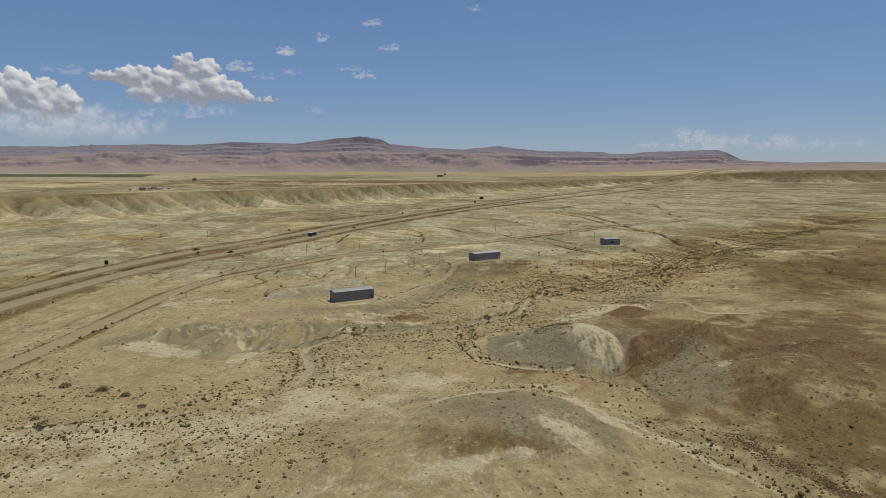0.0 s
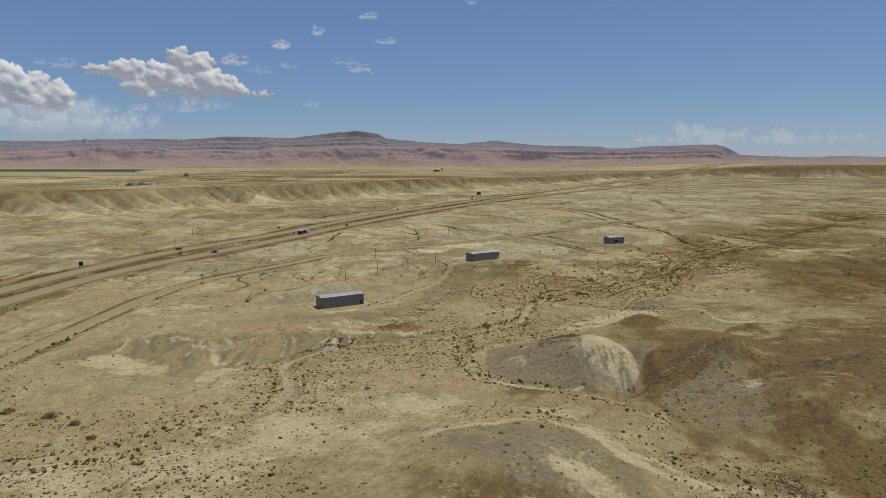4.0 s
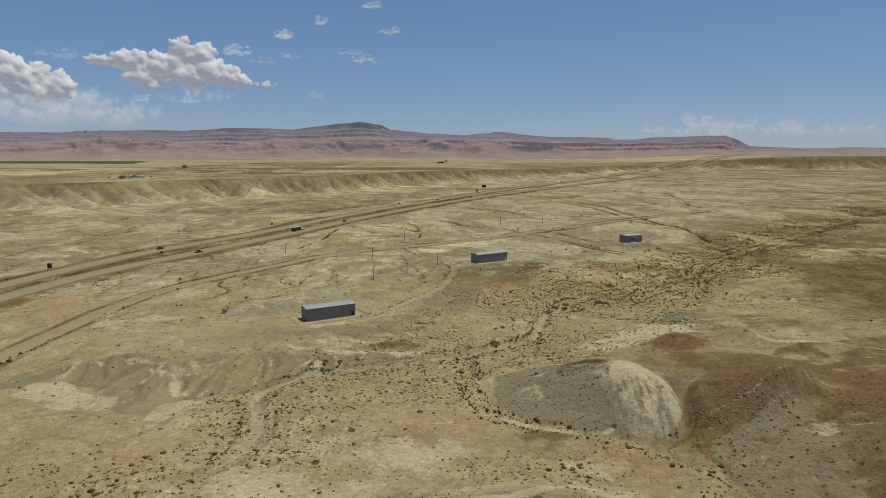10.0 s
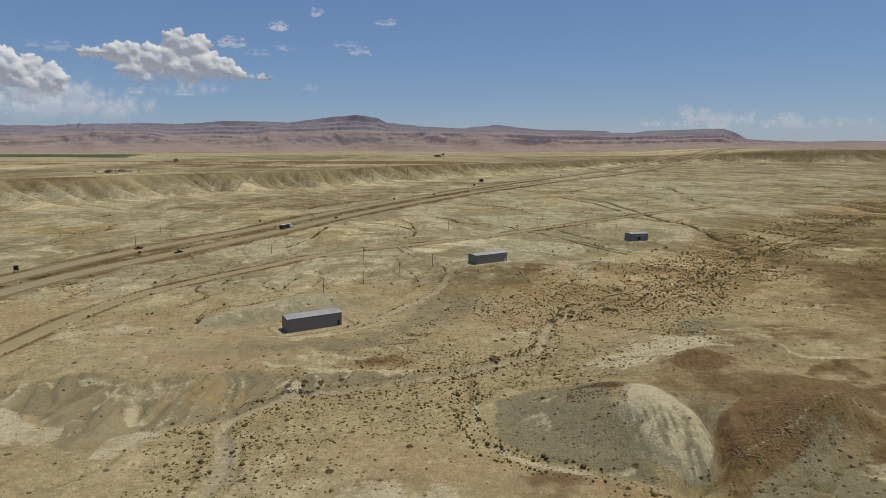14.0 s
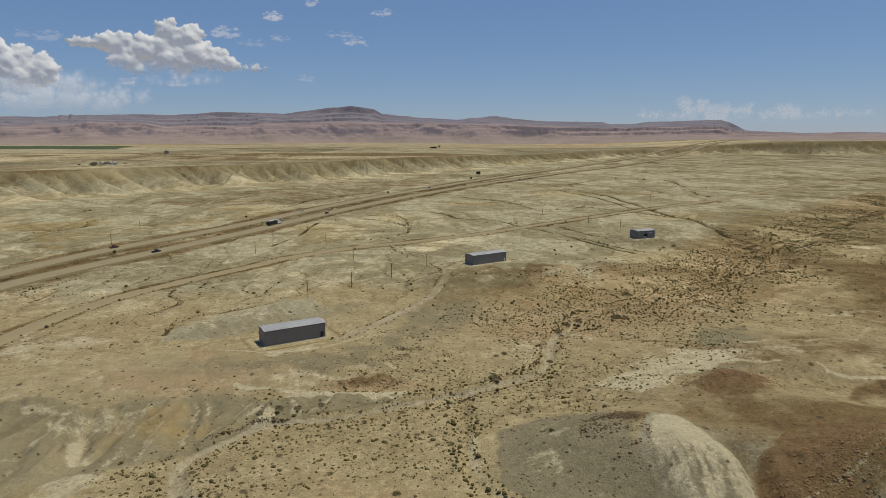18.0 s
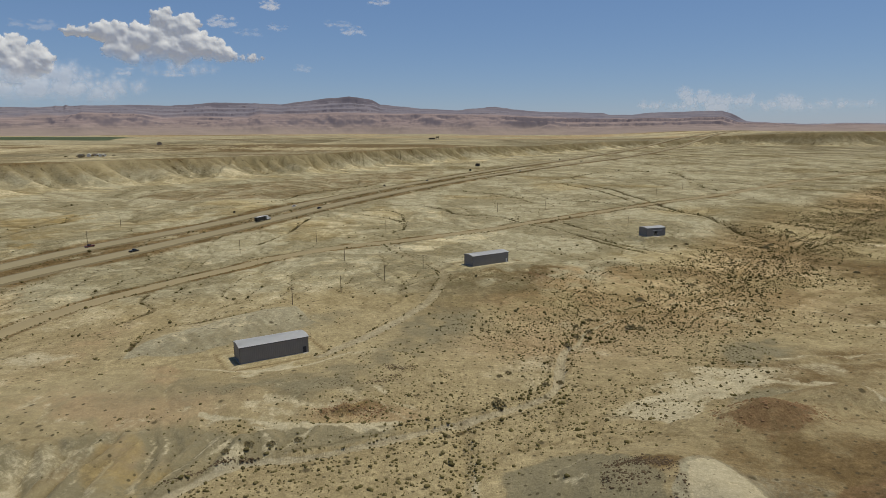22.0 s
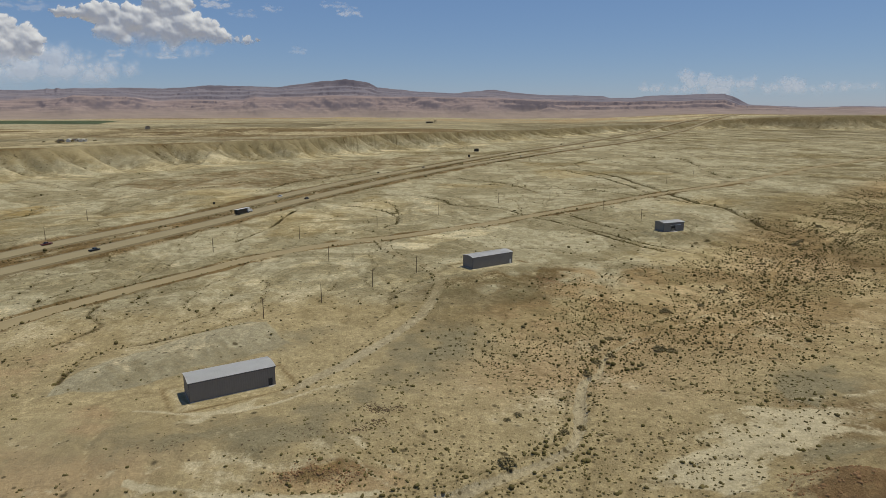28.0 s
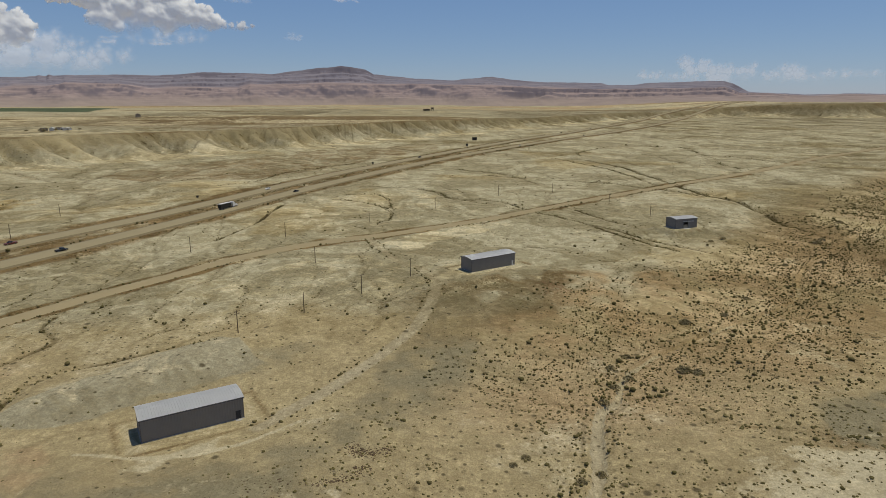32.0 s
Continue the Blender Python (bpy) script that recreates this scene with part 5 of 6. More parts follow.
# ---- clouds: heaped cumulus far behind the mountains ----
def vapour_material(name, white, glow):
    """Cloud droplets: white scatter, an even added glow in place of light filtering through, and thinning edges."""
    m = bpy.data.materials.new(name)
    m.use_nodes = True
    nt = m.node_tree
    nt.nodes.remove(nt.nodes["Principled BSDF"])
    dif, emi, add = nt.nodes.new("ShaderNodeBsdfDiffuse"), nt.nodes.new("ShaderNodeEmission"), nt.nodes.new("ShaderNodeAddShader")
    dif.inputs["Color"].default_value = (white, white, 0.975 * white, 1)
    emi.inputs["Color"].default_value = (0.86, 0.89, 0.95, 1)
    emi.inputs["Strength"].default_value = glow
    nt.links.new(dif.outputs[0], add.inputs[0])
    nt.links.new(emi.outputs[0], add.inputs[1])
    tr, mx = nt.nodes.new("ShaderNodeBsdfTransparent"), nt.nodes.new("ShaderNodeMixShader")
    nt.links.new(attr(nt, "vapour"), mx.inputs[0])
    nt.links.new(tr.outputs[0], mx.inputs[1])
    nt.links.new(add.outputs[0], mx.inputs[2])
    nt.links.new(mx.outputs[0], nt.nodes["Material Output"].inputs[0])
    return m


CLOUDM = vapour_material("cloud_vapour", 0.84, 0.13)
# thin cloud glows more, in place of sunlight scattered from behind
THINM = vapour_material("thin_cloud_vapour", 0.5, 0.44)


def cloud(lobes, seed, label, base, opacity=1.0, edge=0.10, hem=0.9, bud=3, cell=0.05, flat=1.0, melt=16, relief=80):
    """Heap of round puffs seen from the plain, as one billowing relief far away.
    lobes: azimuth, elevation, half width, half height, number of puffs, puff radius, all in degrees; base: where the underside thins out."""
    rs = np.random.RandomState(seed)
    puffs = []
    for a, e, w, h, n, r in lobes:
        for _ in range(n):
            th, q = rs.rand() * 6.283, math.sqrt(rs.rand())
            puffs.append((a + w * q * math.cos(th), e + h * q * math.sin(th), r * (0.6 + 0.7 * rs.rand()), 0.0))
    grown = puffs
    for size, stand in ((0.5, 0.16), (0.42, 0.05))[:bud]:
        young = []
        for x, y, r, d in grown:
            for _ in range(5):
                th = rs.uniform(-0.5, 3.64)
                young.append((x + 0.86 * r * math.cos(th), y + 0.86 * r * math.sin(th), r * size * (0.6 + 0.8 * rs.rand()), d + stand * r * rs.rand()))
        puffs = puffs + young
        grown = young
    pf = np.array(puffs)
    ax = np.arange((pf[:, 0] - pf[:, 2]).min() - 0.2, (pf[:, 0] + pf[:, 2]).max() + 0.2, cell)
    ey = np.arange(max(0.15, (pf[:, 1] - pf[:, 2]).min() - 0.2), (pf[:, 1] + pf[:, 2]).max() + 0.2, cell)
    A, E = np.meshgrid(ax, ey)
    wa = A + 0.10 * fbm(A, E, 0.9, 4, seed)
    we = E + 0.10 * fbm(A, E, 0.9, 4, seed + 3)
    H, C = np.zeros(A.shape), np.full(A.shape, -1.0)
    for x, y, r, d in puffs:
        i0, i1 = np.searchsorted(ax, (x - r - 0.2, x + r + 0.2))
        j0, j1 = np.searchsorted(ey, (y - r - 0.2, y + r + 0.2))
        q2 = (wa[j0:j1, i0:i1] - x) ** 2 + ((we[j0:j1, i0:i1] - y) / flat) ** 2
        H[j0:j1, i0:i1] = np.maximum(H[j0:j1, i0:i1], np.where(q2 < r * r, np.sqrt(np.clip(r * r - q2, 0, None)) + d, 0))
        C[j0:j1, i0:i1] = np.maximum(C[j0:j1, i0:i1], r - np.sqrt(q2))
    # billows melt into one another
    for _ in range(melt):
        q = np.pad(H, 1, "edge")
        H = 0.4 * H + 0.15 * (q[:-2, 1:-1] + q[2:, 1:-1] + q[1:-1, :-2] + q[1:-1, 2:])
    ny, nx = A.shape
    A, E, H, C = A.ravel(), E.ravel(), H.ravel(), C.ravel()
    H = H + 0.035 * fbm(A, E, 0.5, 4, seed + 5)
    C = C + 0.05 * fbm(A, E, 0.3, 3, seed + 6)
    low = smooth(base + hem, base - 0.2, E + 0.3 * fbm(A, E, 1.2, 3, seed + 7))
    alpha = opacity * smooth(0, edge + 0.5 * low, C) * (1 - 0.75 * low)
    R = 4880 - relief * H
    ar, er = np.radians(A), np.radians(E)
    V = np.stack([MX + R * np.sin(ar), MY + R * np.cos(ar), 72 + R * np.tan(er)], 1)
    F = grid_faces(nx, ny)
    F = F[(alpha[F] > 0.004).any(1)]
    used = np.unique(F)
    remap = np.full(len(A), -1)
    remap[used] = np.arange(len(used))
    ob = new("cloud", mesh_from("cloud", V[used], remap[F], CLOUDM if relief > 60 else THINM, True))
    at = ob.data.attributes.new("vapour", "FLOAT", "POINT")
    at.data.foreach_set("value", alpha[used].astype(np.float32))
    ob.visible_shadow = False
    tagged(ob, label, "cloud", kind="structure")
    return ob


cloud([(-22.5, 8.1, 0.5, 0.35, 8, 0.55), (-21.1, 7.4, 0.9, 0.6, 12, 0.7), (-23.8, 6.9, 1.4, 0.4, 12, 0.7), (-26.6, 7.0, 1.6, 0.25, 12, 0.5), (-28.9, 7.0, 0.9, 0.15, 8, 0.3), (-21.0, 6.1, 1.8, 0.5, 14, 0.9), (-24.0, 5.9, 1.8, 0.4, 12, 0.7), (-18.5, 5.8, 1.3, 0.35, 12, 0.55),
       (-16.3, 5.5, 1.6, 0.1, 10, 0.28), (-22.5, 5.2, 2.6, 0.3, 14, 0.6)], 1, "large heaped white cumulus cloud over the mesas", 4.95, 0.97)
cloud([(-34.6, 5.3, 1.4, 0.5, 14, 0.8), (-32.4, 5.7, 0.5, 0.3, 8, 0.6), (-31.2, 4.8, 0.6, 0.3, 8, 0.6), (-33.5, 4.2, 2.6, 0.6, 16, 0.8), (-38, 5.0, 3.0, 1.0, 16, 1.0)], 3, "white cumulus bank low over distant mesas", 3.5, 0.95, 0.10, 1.2)
cloud([(-28.5, 3.9, 1.4, 0.2, 14, 0.5), (-30.5, 3.3, 2.6, 0.5, 18, 0.7), (-35, 3.2, 3.0, 0.6, 14, 0.8), (-24.0, 4.2, 1.6, 0.2, 10, 0.35), (-27, 3.0, 3.0, 0.4, 14, 0.7), (-31, 3.9, 2.5, 0.4, 14, 0.8), (-30, 2.5, 5.0, 0.5, 20, 0.9), (-20.5, 4.6, 2.5, 0.25, 10, 0.4)], 6, "thin hazy cloud veil near the horizon", 1.6, 0.62, 0.7, 1.3, 2, 0.05, 1.0, 30, 45)
for k, (a, e, w, h, op) in enumerate([(-14.0, 9.7, 0.7, 0.10, 0.85), (-11.0, 10.9, 0.35, 0.08, 0.6), (-5.2, 10.2, 0.8, 0.04, 0.6), (-8.2, 8.4, 1.1, 0.06, 0.4), (-7.4, 7.85, 0.7, 0.05, 0.6), (-13.4, 8.0, 0.9, 0.06, 0.45),
                                      (-17.9, 8.2, 1.0, 0.15, 0.6), (-11.6, 4.8, 0.5, 0.05, 0.3), (-31.0, 7.2, 1.6, 0.12, 0.3), (-16.0, 7.5, 1.0, 0.05, 0.3), (-6.4, 12.25, 0.8, 0.08, 0.6), (2.6, 13.5, 0.6, 0.06, 0.5), (-25.5, 4.2, 0.4, 0.06, 0.5), (-21.9, 4.1, 0.6, 0.06, 0.5)]):
    cloud([(a, e, w, h, 10, 0.28 + 1.2 * h)], 20 + k, "small wispy white cloud in blue sky", e - 2, op, 0.34, 0.5, 1, 0.04, 0.42, 30, 14)
cloud([(20.6, 2.7, 0.3, 0.25, 8, 0.35), (21.6, 2.2, 1.2, 0.2, 10, 0.4), (24.6, 2.0, 1.8, 0.15, 12, 0.38), (27.8, 2.1, 0.8, 0.15, 8, 0.35), (31, 1.6, 3.0, 0.12, 12, 0.35), (18.8, 1.7, 1.4, 0.12, 8, 0.34), (25, 1.4, 7.0, 0.25, 24, 0.5)],
      9, "faint hazy cumulus above a far mesa", 1.1, 0.6, 0.34, 0.7, 2, 0.05, 1.0, 22, 40)


# ---- scrub: thousands of low desert shrubs, thickest along the washes ----
def ico():
    bm = bmesh.new()
    bmesh.ops.create_icosphere(bm, subdivisions=1, radius=1)
    v = np.array([q.co[:] for q in bm.verts])
    f = np.array([[q.index for q in p.verts] for p in bm.faces])
    bm.free()
    return v, f


ICO_V, ICO_F = ico()


def clumps(rs, n, spread, size, flat=0.75):
    """A ragged crown: n jittered leaf clumps over a dome; vertices and faces."""
    V, Fc = [], []
    for k in range(n):
        a, r = rs.rand() * 6.283, math.sqrt(rs.rand()) * spread
        c_ = np.array([r * math.cos(a), r * math.sin(a), (0.25 + 0.75 * rs.rand()) * flat * math.sqrt(max(0.05, 1 - (r / spread) ** 2)) * spread * 0.8])
        s = size * (0.6 + 0.8 * rs.rand())
        V.append(ICO_V * s * (0.55 + 0.9 * rs.rand(len(ICO_V), 1)) * (1, 1, 0.8) + c_)
        Fc.append(ICO_F + k * len(ICO_V))
    return np.vstack(V), np.vstack(Fc)


RS = np.random.RandomState(11)
TINY = []
for k in range(12):
    v, f = clumps(RS, 2, 0.42, 0.38, 0.7)
    TINY.append((v, f))


def scatter(name, xs, ys, sizes, templates, material, label, category="shrubs", sink=0.08, zs=None):
    zs = terrain(xs, ys) if zs is None else zs
    V, Fc, base = [], [], 0
    for x, y, z, s in zip(xs, ys, zs, sizes):
        v, f = templates[RS.randint(len(templates))]
        a = RS.rand() * 6.283
        c_, q = math.cos(a), math.sin(a)
        w = v * s
        V.append(np.stack([x + c_ * w[:, 0] - q * w[:, 1], y + q * w[:, 0] + c_ * w[:, 1], z + w[:, 2] - sink * s], 1))
        Fc.append(f + base)
        base += len(v)
    ob = new(name, mesh_from(name, np.vstack(V), np.vstack(Fc), material))
    tagged(ob, label, category, kind="stuff")
    return ob


MITE = []
for k in range(12):
    v = ICO_V * (0.45 + 0.75 * RS.rand(len(ICO_V), 1)) * (0.62, 0.62, 0.5) + (0, 0, 0.28)
    MITE.append((v, ICO_F))
N = 300000
cx, cy = RS.uniform(-115, 620, N), RS.uniform(-215, 560, N)
zz, mk = terrain(cx, cy, masks=True)
bare = smooth(1.6, 4.0, mk["hill"]) * smooth(14, 9, mk["hill"])
patchy = np.clip(0.55 + 1.1 * fbm(cx, cy, 34, 4, 6), 0.05, 1.5)
dens = 0.035 + 1.3 * np.exp(-((mk["dw"] - 5) / 4.5) ** 2) * smooth(-135, -110, cy) * smooth(30, -10, cy) + 0.4 * hump(cx, cy, -8, -90, 18, 12, 0, 1.0, 3.0) + 2.6 * np.exp(-(mk["dw"] / 12) ** 2) * smooth(-30, 20, cy) + 0.07 * smooth(-20, -60, cy) + 0.9 * np.exp(-(mk["dw"] / np.where(cx > 100, 40, 28)) ** 2) + 0.32 * hump(cx, cy, 230, 135, 200, 55, 40, 1.0, 2.0) + 0.30 * hump(cx, cy, -5, -125, 90, 36, 0, 1.0, 3.0) + 0.16 * hump(cx, cy, 60, -150, 150, 60, 0, 1.0, 4.0) + 0.45 * np.exp(-(mk["dr"] / 9) ** 2) + 0.5 * mk["chan"]
dens = dens * patchy * (1 - 0.95 * bare) * (1 - 0.9 * smooth(0.3, 1.2, mk["cones"])) * (1 - 0.93 * mk["sc"][0]) * (1 - 0.85 * hump(cx, cy, -20, -24, 60, 22, 3, 1.0, 4.0)) * (1 - 0.9 * hump(cx, cy, -22, -86, 9, 9, 0, 1.0, 3.0)) * (1 - 0.9 * hump(cx, cy, -56, -86, 20, 8, 0, 1.0, 3.0)) * (1 - 0.8 * hump(cx, cy, 98, -82, 30, 26, 0, 1.0, 4.0)) * (1 - 0.97 * hump(cx, cy, 116, -90, 12, 20, -10, 1.0, 5.0)) * (1 - mk["bed"]) * (1 - 0.85 * smooth(45, 110, cy - 0.35 * cx) * (1 - mk["chan"]) * (1 - np.exp(-(mk["dw"] / 42) ** 2)))
for ln, half in ((NEAR_LANE, 9.5), (FAR_LANE, 9.5), (FRONTAGE, 4.2), (TRACK_A, 1.9)):
    d, _ = dist_to(cx, cy, ln, 16)
    dens = np.where(d < half, 0, dens)
for px_, py_, pa, pl, pw in PADS:
    a = radians(pa)
    p, q = (cx - px_) * math.cos(a) + (cy - py_) * math.sin(a), -(cx - px_) * math.sin(a) + (cy - py_) * math.cos(a)
    dens = np.where((p > -2) & (p < pl + 2) & (q > -2) & (q < pw + 2), 0, dens)
ok = RS.rand(N) < np.where(cy < 25, 2.0, 1.5) * dens
sz = np.clip(np.exp(RS.normal(-1.08, 0.48, ok.sum())), 0.18, 1.3)
sx_, sy_ = cx[ok], cy[ok]
close = sy_ < 25
scatter("scrub", sx_[close], sy_[close], 1.15 * sz[close], TINY, BRUSH, "low olive-brown desert scrub dotted over sandy soil")
scatter("scrub", sx_[~close], sy_[~close], 1.2 * sz[~close], MITE, BRUSH, "dense brown desert scrub along the far wash")
# rows of weeds along the road edges, the median and the ditches
rx, ry = [], []
for ln, offs, step, reach in ((FAR_LANE, (9.8, 12.2, 13.5, -10.5), 2.0, 900), (NEAR_LANE, (-10.0, 10.2, 11.8, 13.5), 2.0, 900), (FRONTAGE, (4.6, 5.3, -4.8), 2.2, 420), (TRACK_A, (2.4, 3.0, -2.4), 2.0, 300), (TRACK_C, (2.2, -2.4), 2.0, 300),
                              (ARROYO, (0.6, -0.8), 1.6, 500), (GULLY, (1.0, -1.2, 2.5), 1.6, 700), (DITCH, (0.5, -0.6, 2.0), 1.2, 400), (WASH, (3.2, -3.4, 4.6, -4.8, 6.0), 1.5, 260), (RAVINE, (1.5, -1.8, 2.6, -3.0, 4.2), 1.2, 210), *[(q, (0.6, -0.7), 2.0, 800) for q in DRAINS]):
    fine_ln = curve(ln, step)
    tan = np.gradient(fine_ln, axis=0)
    tan /= np.hypot(*tan.T)[:, None] + 1e-9
    for o in offs:
        keep = (RS.rand(len(fine_ln)) < np.clip(0.55 + 0.6 * fbm(fine_ln[:, 0], fine_ln[:, 1] + 9 * o, 30, 3, 2), 0.05, 1)) & (np.abs(fine_ln[:, 1]) < reach) & (fine_ln[:, 1] > -215)
        p = fine_ln[keep] + np.stack([tan[keep, 1], -tan[keep, 0]], 1) * (o + RS.normal(0, 0.5, (keep.sum(), 1))) + RS.normal(0, 0.35, (keep.sum(), 2))
        rx.append(p[:, 0])
        ry.append(p[:, 1])
rx, ry = np.concatenate(rx), np.concatenate(ry)
scatter("roadside_weeds", rx, ry, np.clip(np.exp(RS.normal(-0.55, 0.4, len(rx))), 0.45, 1.9) * (1 + 0.5 * smooth(250, 700, ry)), MITE, BRUSH, "dry brown weeds lining road edges and ditches", "weeds")

# brush that follows the drainage lines over the open flat
wet = np.nonzero((FLOW > 0.3) & (YY > 60) & (YY < 1100) & (XX > -420) & (XX < 900) & (MK["face"] < 0.05))[0]
wet = wet[RS.rand(len(wet)) < np.clip(FLOW[wet], 0, 0.8) * np.clip(0.25 + 0.8 * fbm(XX[wet], YY[wet], 70, 3, 5), 0.03, 1)]
scatter("drain_brush", XX[wet] + RS.normal(0, 0.5, len(wet)), YY[wet] + RS.normal(0, 0.5, len(wet)), np.clip(np.exp(RS.normal(-0.6, 0.4, len(wet))), 0.35, 1.5), MITE, BRUSH, "dry brown brush along shallow drainage lines", "brush", zs=ZZ[wet])

# ---- single large shrubs ----
STEMM = simple("shrub_bark", (0.10, 0.075, 0.05), (0.16, 0.12, 0.08), 3.0, 0.95)
LEAFM = simple("dusty_green_leaves", (0.19, 0.156, 0.075), (0.31, 0.255, 0.13), 1.2, 0.95, rnd=0.3)


def large_shrub(seed):
    rs = np.random.RandomState(seed)
    top = empty("desert_shrub", pose(0, 0, -80))
    bm = bmesh.new()
    for k in range(7):
        a = rs.rand() * 6.283
        d = Vector((math.cos(a) * 0.45, math.sin(a) * 0.45, 0.8))
        rot = d.to_track_quat("Z", "Y").to_matrix().to_4x4()
        bmesh.ops.create_cone(bm, cap_ends=True, segments=5, radius1=0.05, radius2=0.015, depth=1.1, matrix=Matrix.Translation(d * 0.45) @ rot)
    part("stems", bm, STEMM, top)
    v, f = clumps(rs, 110, 1.0, 0.12, 1.0)
    me = mesh_from("crown", v, f, LEAFM)
    c_ = new("crown", me)
    c_.parent = top
    return top


SHRUBS = [large_shrub(k) for k in range(4)]
SHRUB_SPOTS = ((-68, -123, 2.2), (-54, -126, 2.4), (-44, -131, 1.9), (-35, -139, 1.6), (-57, -153, 2.0), (-62, -148, 1.5), (78, -26, 2.5), (133, 38, 2.6), (136, 36, 1.9), (148, 76, 2.3), (83, -5, 1.3), (80, -8, 1.1), (116, 33, 1.8),
                               (111, 28, 1.7), (113, 40, 1.6), (98, -9, 1.5), (106, 20, 1.8), (93, -13, 1.4), (120, 48, 1.6), (260, 190, 2.6), (266, 196, 2.2), (300, 236, 2.6), (240, 152, 2.0), (222, 150, 1.8), (180, 100, 1.8), (165, 84, 1.6),
                               (34, -100, 1.2), (52, -88, 1.1), (28, -118, 1.2), (17, -48, 1.5), (22, -47, 1.4), (28, -45, 1.3), (13, -52, 1.4), (270, 120, 1.8), (205, 190, 1.6), (214, 196, 1.8), (-424, 686, 3.4), (-416, 695, 4.0), (-409, 698, 3.0), (-430, 687, 3.0), (-395, 713, 2.8), (-440, 675, 2.6))
SHRUB_Z = terrain([p[0] for p in SHRUB_SPOTS], [p[1] for p in SHRUB_SPOTS])
for k, (x, y, s) in enumerate(SHRUB_SPOTS):
    s *= 0.85
    ob = copy_thing(SHRUBS[k % 4], pose(x, y, 0))
    ob.matrix_basis = pose(x, y, float(SHRUB_Z[k]) - 0.05, 0, 0, 67 * k) @ Matrix.Diagonal((s, s, s * 0.85, 1))
    tagged(ob, "dusty olive-green desert shrub growing beside the dry wash", "shrub", group="large desert shrubs", kind="thing")
for o in SHRUBS:
    for c_ in (*o.children_recursive, o):
        bpy.data.objects.remove(c_)

# ---- broken rock along ledges ----
ROCKS = []
for k in range(8):
    v = ICO_V * (0.55 + 0.7 * RS.rand(len(ICO_V), 1)) * (1.2, 0.9, 0.65)
    ROCKS.append((v, ICO_F))


def ledge(pts, n, spread, size, label, material=ROCKR):
    n = int(2.6 * n)
    ln = curve(pts, 0.7)
    k = RS.randint(0, len(ln), n)
    xs = ln[k, 0] + RS.normal(0, spread, n)
    ys = ln[k, 1] + RS.normal(0, spread, n)
    scatter("rock_rubble", xs, ys, 0.6 * size * np.clip(np.exp(RS.normal(0, 0.4, n)), 0.4, 2.0), ROCKS, material, label, "rocks", sink=0.15)


BROWNR = simple("dark_brown_rock", (0.085, 0.058, 0.032), (0.17, 0.12, 0.07), 0.5, 0.95, bumpy=0.5)
ledge([(31, -33), (35, -31.5), (39, -31), (43, -30.5), (46, -30.5)], 110, 1.0, 0.30, "broken red rock at the mouth of a hollow")
ledge([(97, -67), (101, -67), (105, -69), (108, -71)], 160, 1.0, 0.34, "dark brown rock rubble capping a knoll", BROWNR)
ledge([(136, -160), (140, -172), (146, -184), (154, -200)], 420, 1.8, 0.42, "dark broken rock ledge at a hill foot", BROWNR)
ledge([(134, -36), (142, -39), (150, -44), (155, -46)], 200, 2.2, 0.34, "red rubble scattered on a low peak")
ledge([(148, -86), (156, -83), (164, -78), (170, -74)], 170, 1.6, 0.36, "red rock rubble along a ridge")
ledge([(46, -3), (50, -6), (54, -4)], 90, 1.0, 0.32, "dark broken rock on a gentle slope", BROWNR)
ledge([(41, -16), (46, -14), (50, -10)], 60, 0.8, 0.3, "dark broken rock on a gentle slope", BROWNR)
ledge([(4, -62), (9, -58), (14, -55), (20, -52)], 90, 0.5, 0.32, "low rock ledge above the wash", BROWNR)
ledge([(106, 112), (110, 108), (114, 102)], 80, 1.6, 0.3, "reddish stones on a bare slope")
ledge([(168, -100), (185, -96), (205, -92)], 140, 2.0, 0.36, "dark red stones on a hillside", BROWNR)


def stone_field(x, y, rx, ry, turn, n, size, label, material):
    """Loose stones strewn over an oval of ground."""
    a, r, q = RS.rand(n) * 6.283, np.sqrt(RS.rand(n)), radians(turn)
    u, v = rx * r * np.cos(a), ry * r * np.sin(a)
    xs, ys = x + u * math.cos(q) - v * math.sin(q), y + u * math.sin(q) + v * math.cos(q)
    keep = RS.rand(n) < np.clip(0.5 + 0.9 * fbm(xs, ys, 9, 3, 4), 0, 1)
    scatter("rock_rubble", xs[keep], ys[keep], size * np.clip(np.exp(RS.normal(0, 0.45, keep.sum())), 0.4, 2.2), ROCKS, material, label, "rocks", sink=0.15)


stone_field(143, -93, 18, 9, 25, 900, 0.24, "dark red stones strewn down a ridge", ROCKR)
stone_field(101, -76, 8, 9, 10, 700, 0.22, "dark brown stones strewn below a knoll", BROWNR)
stone_field(190, -112, 50, 34, 0, 1500, 0.28, "dark stones strewn over a reddish hillside", BROWNR)
stone_field(76, -152, 26, 18, -15, 500, 0.2, "small dark stones on a grey-green mound", BROWNR)
stone_field(90, -90, 16, 12, 0, 500, 0.2, "small dark stones on a grey-green slope", BROWNR)
stone_field(141, -46, 16, 7, 5, 700, 0.24, "red stones strewn over a low peak", ROCKR)
stone_field(39, -31, 10, 4, 5, 400, 0.18, "red stones below a hollow in the slope", ROCKR)
stone_field(30, -22, 34, 8, 5, 500, 0.17, "small dark stones on a brown slope", BROWNR)


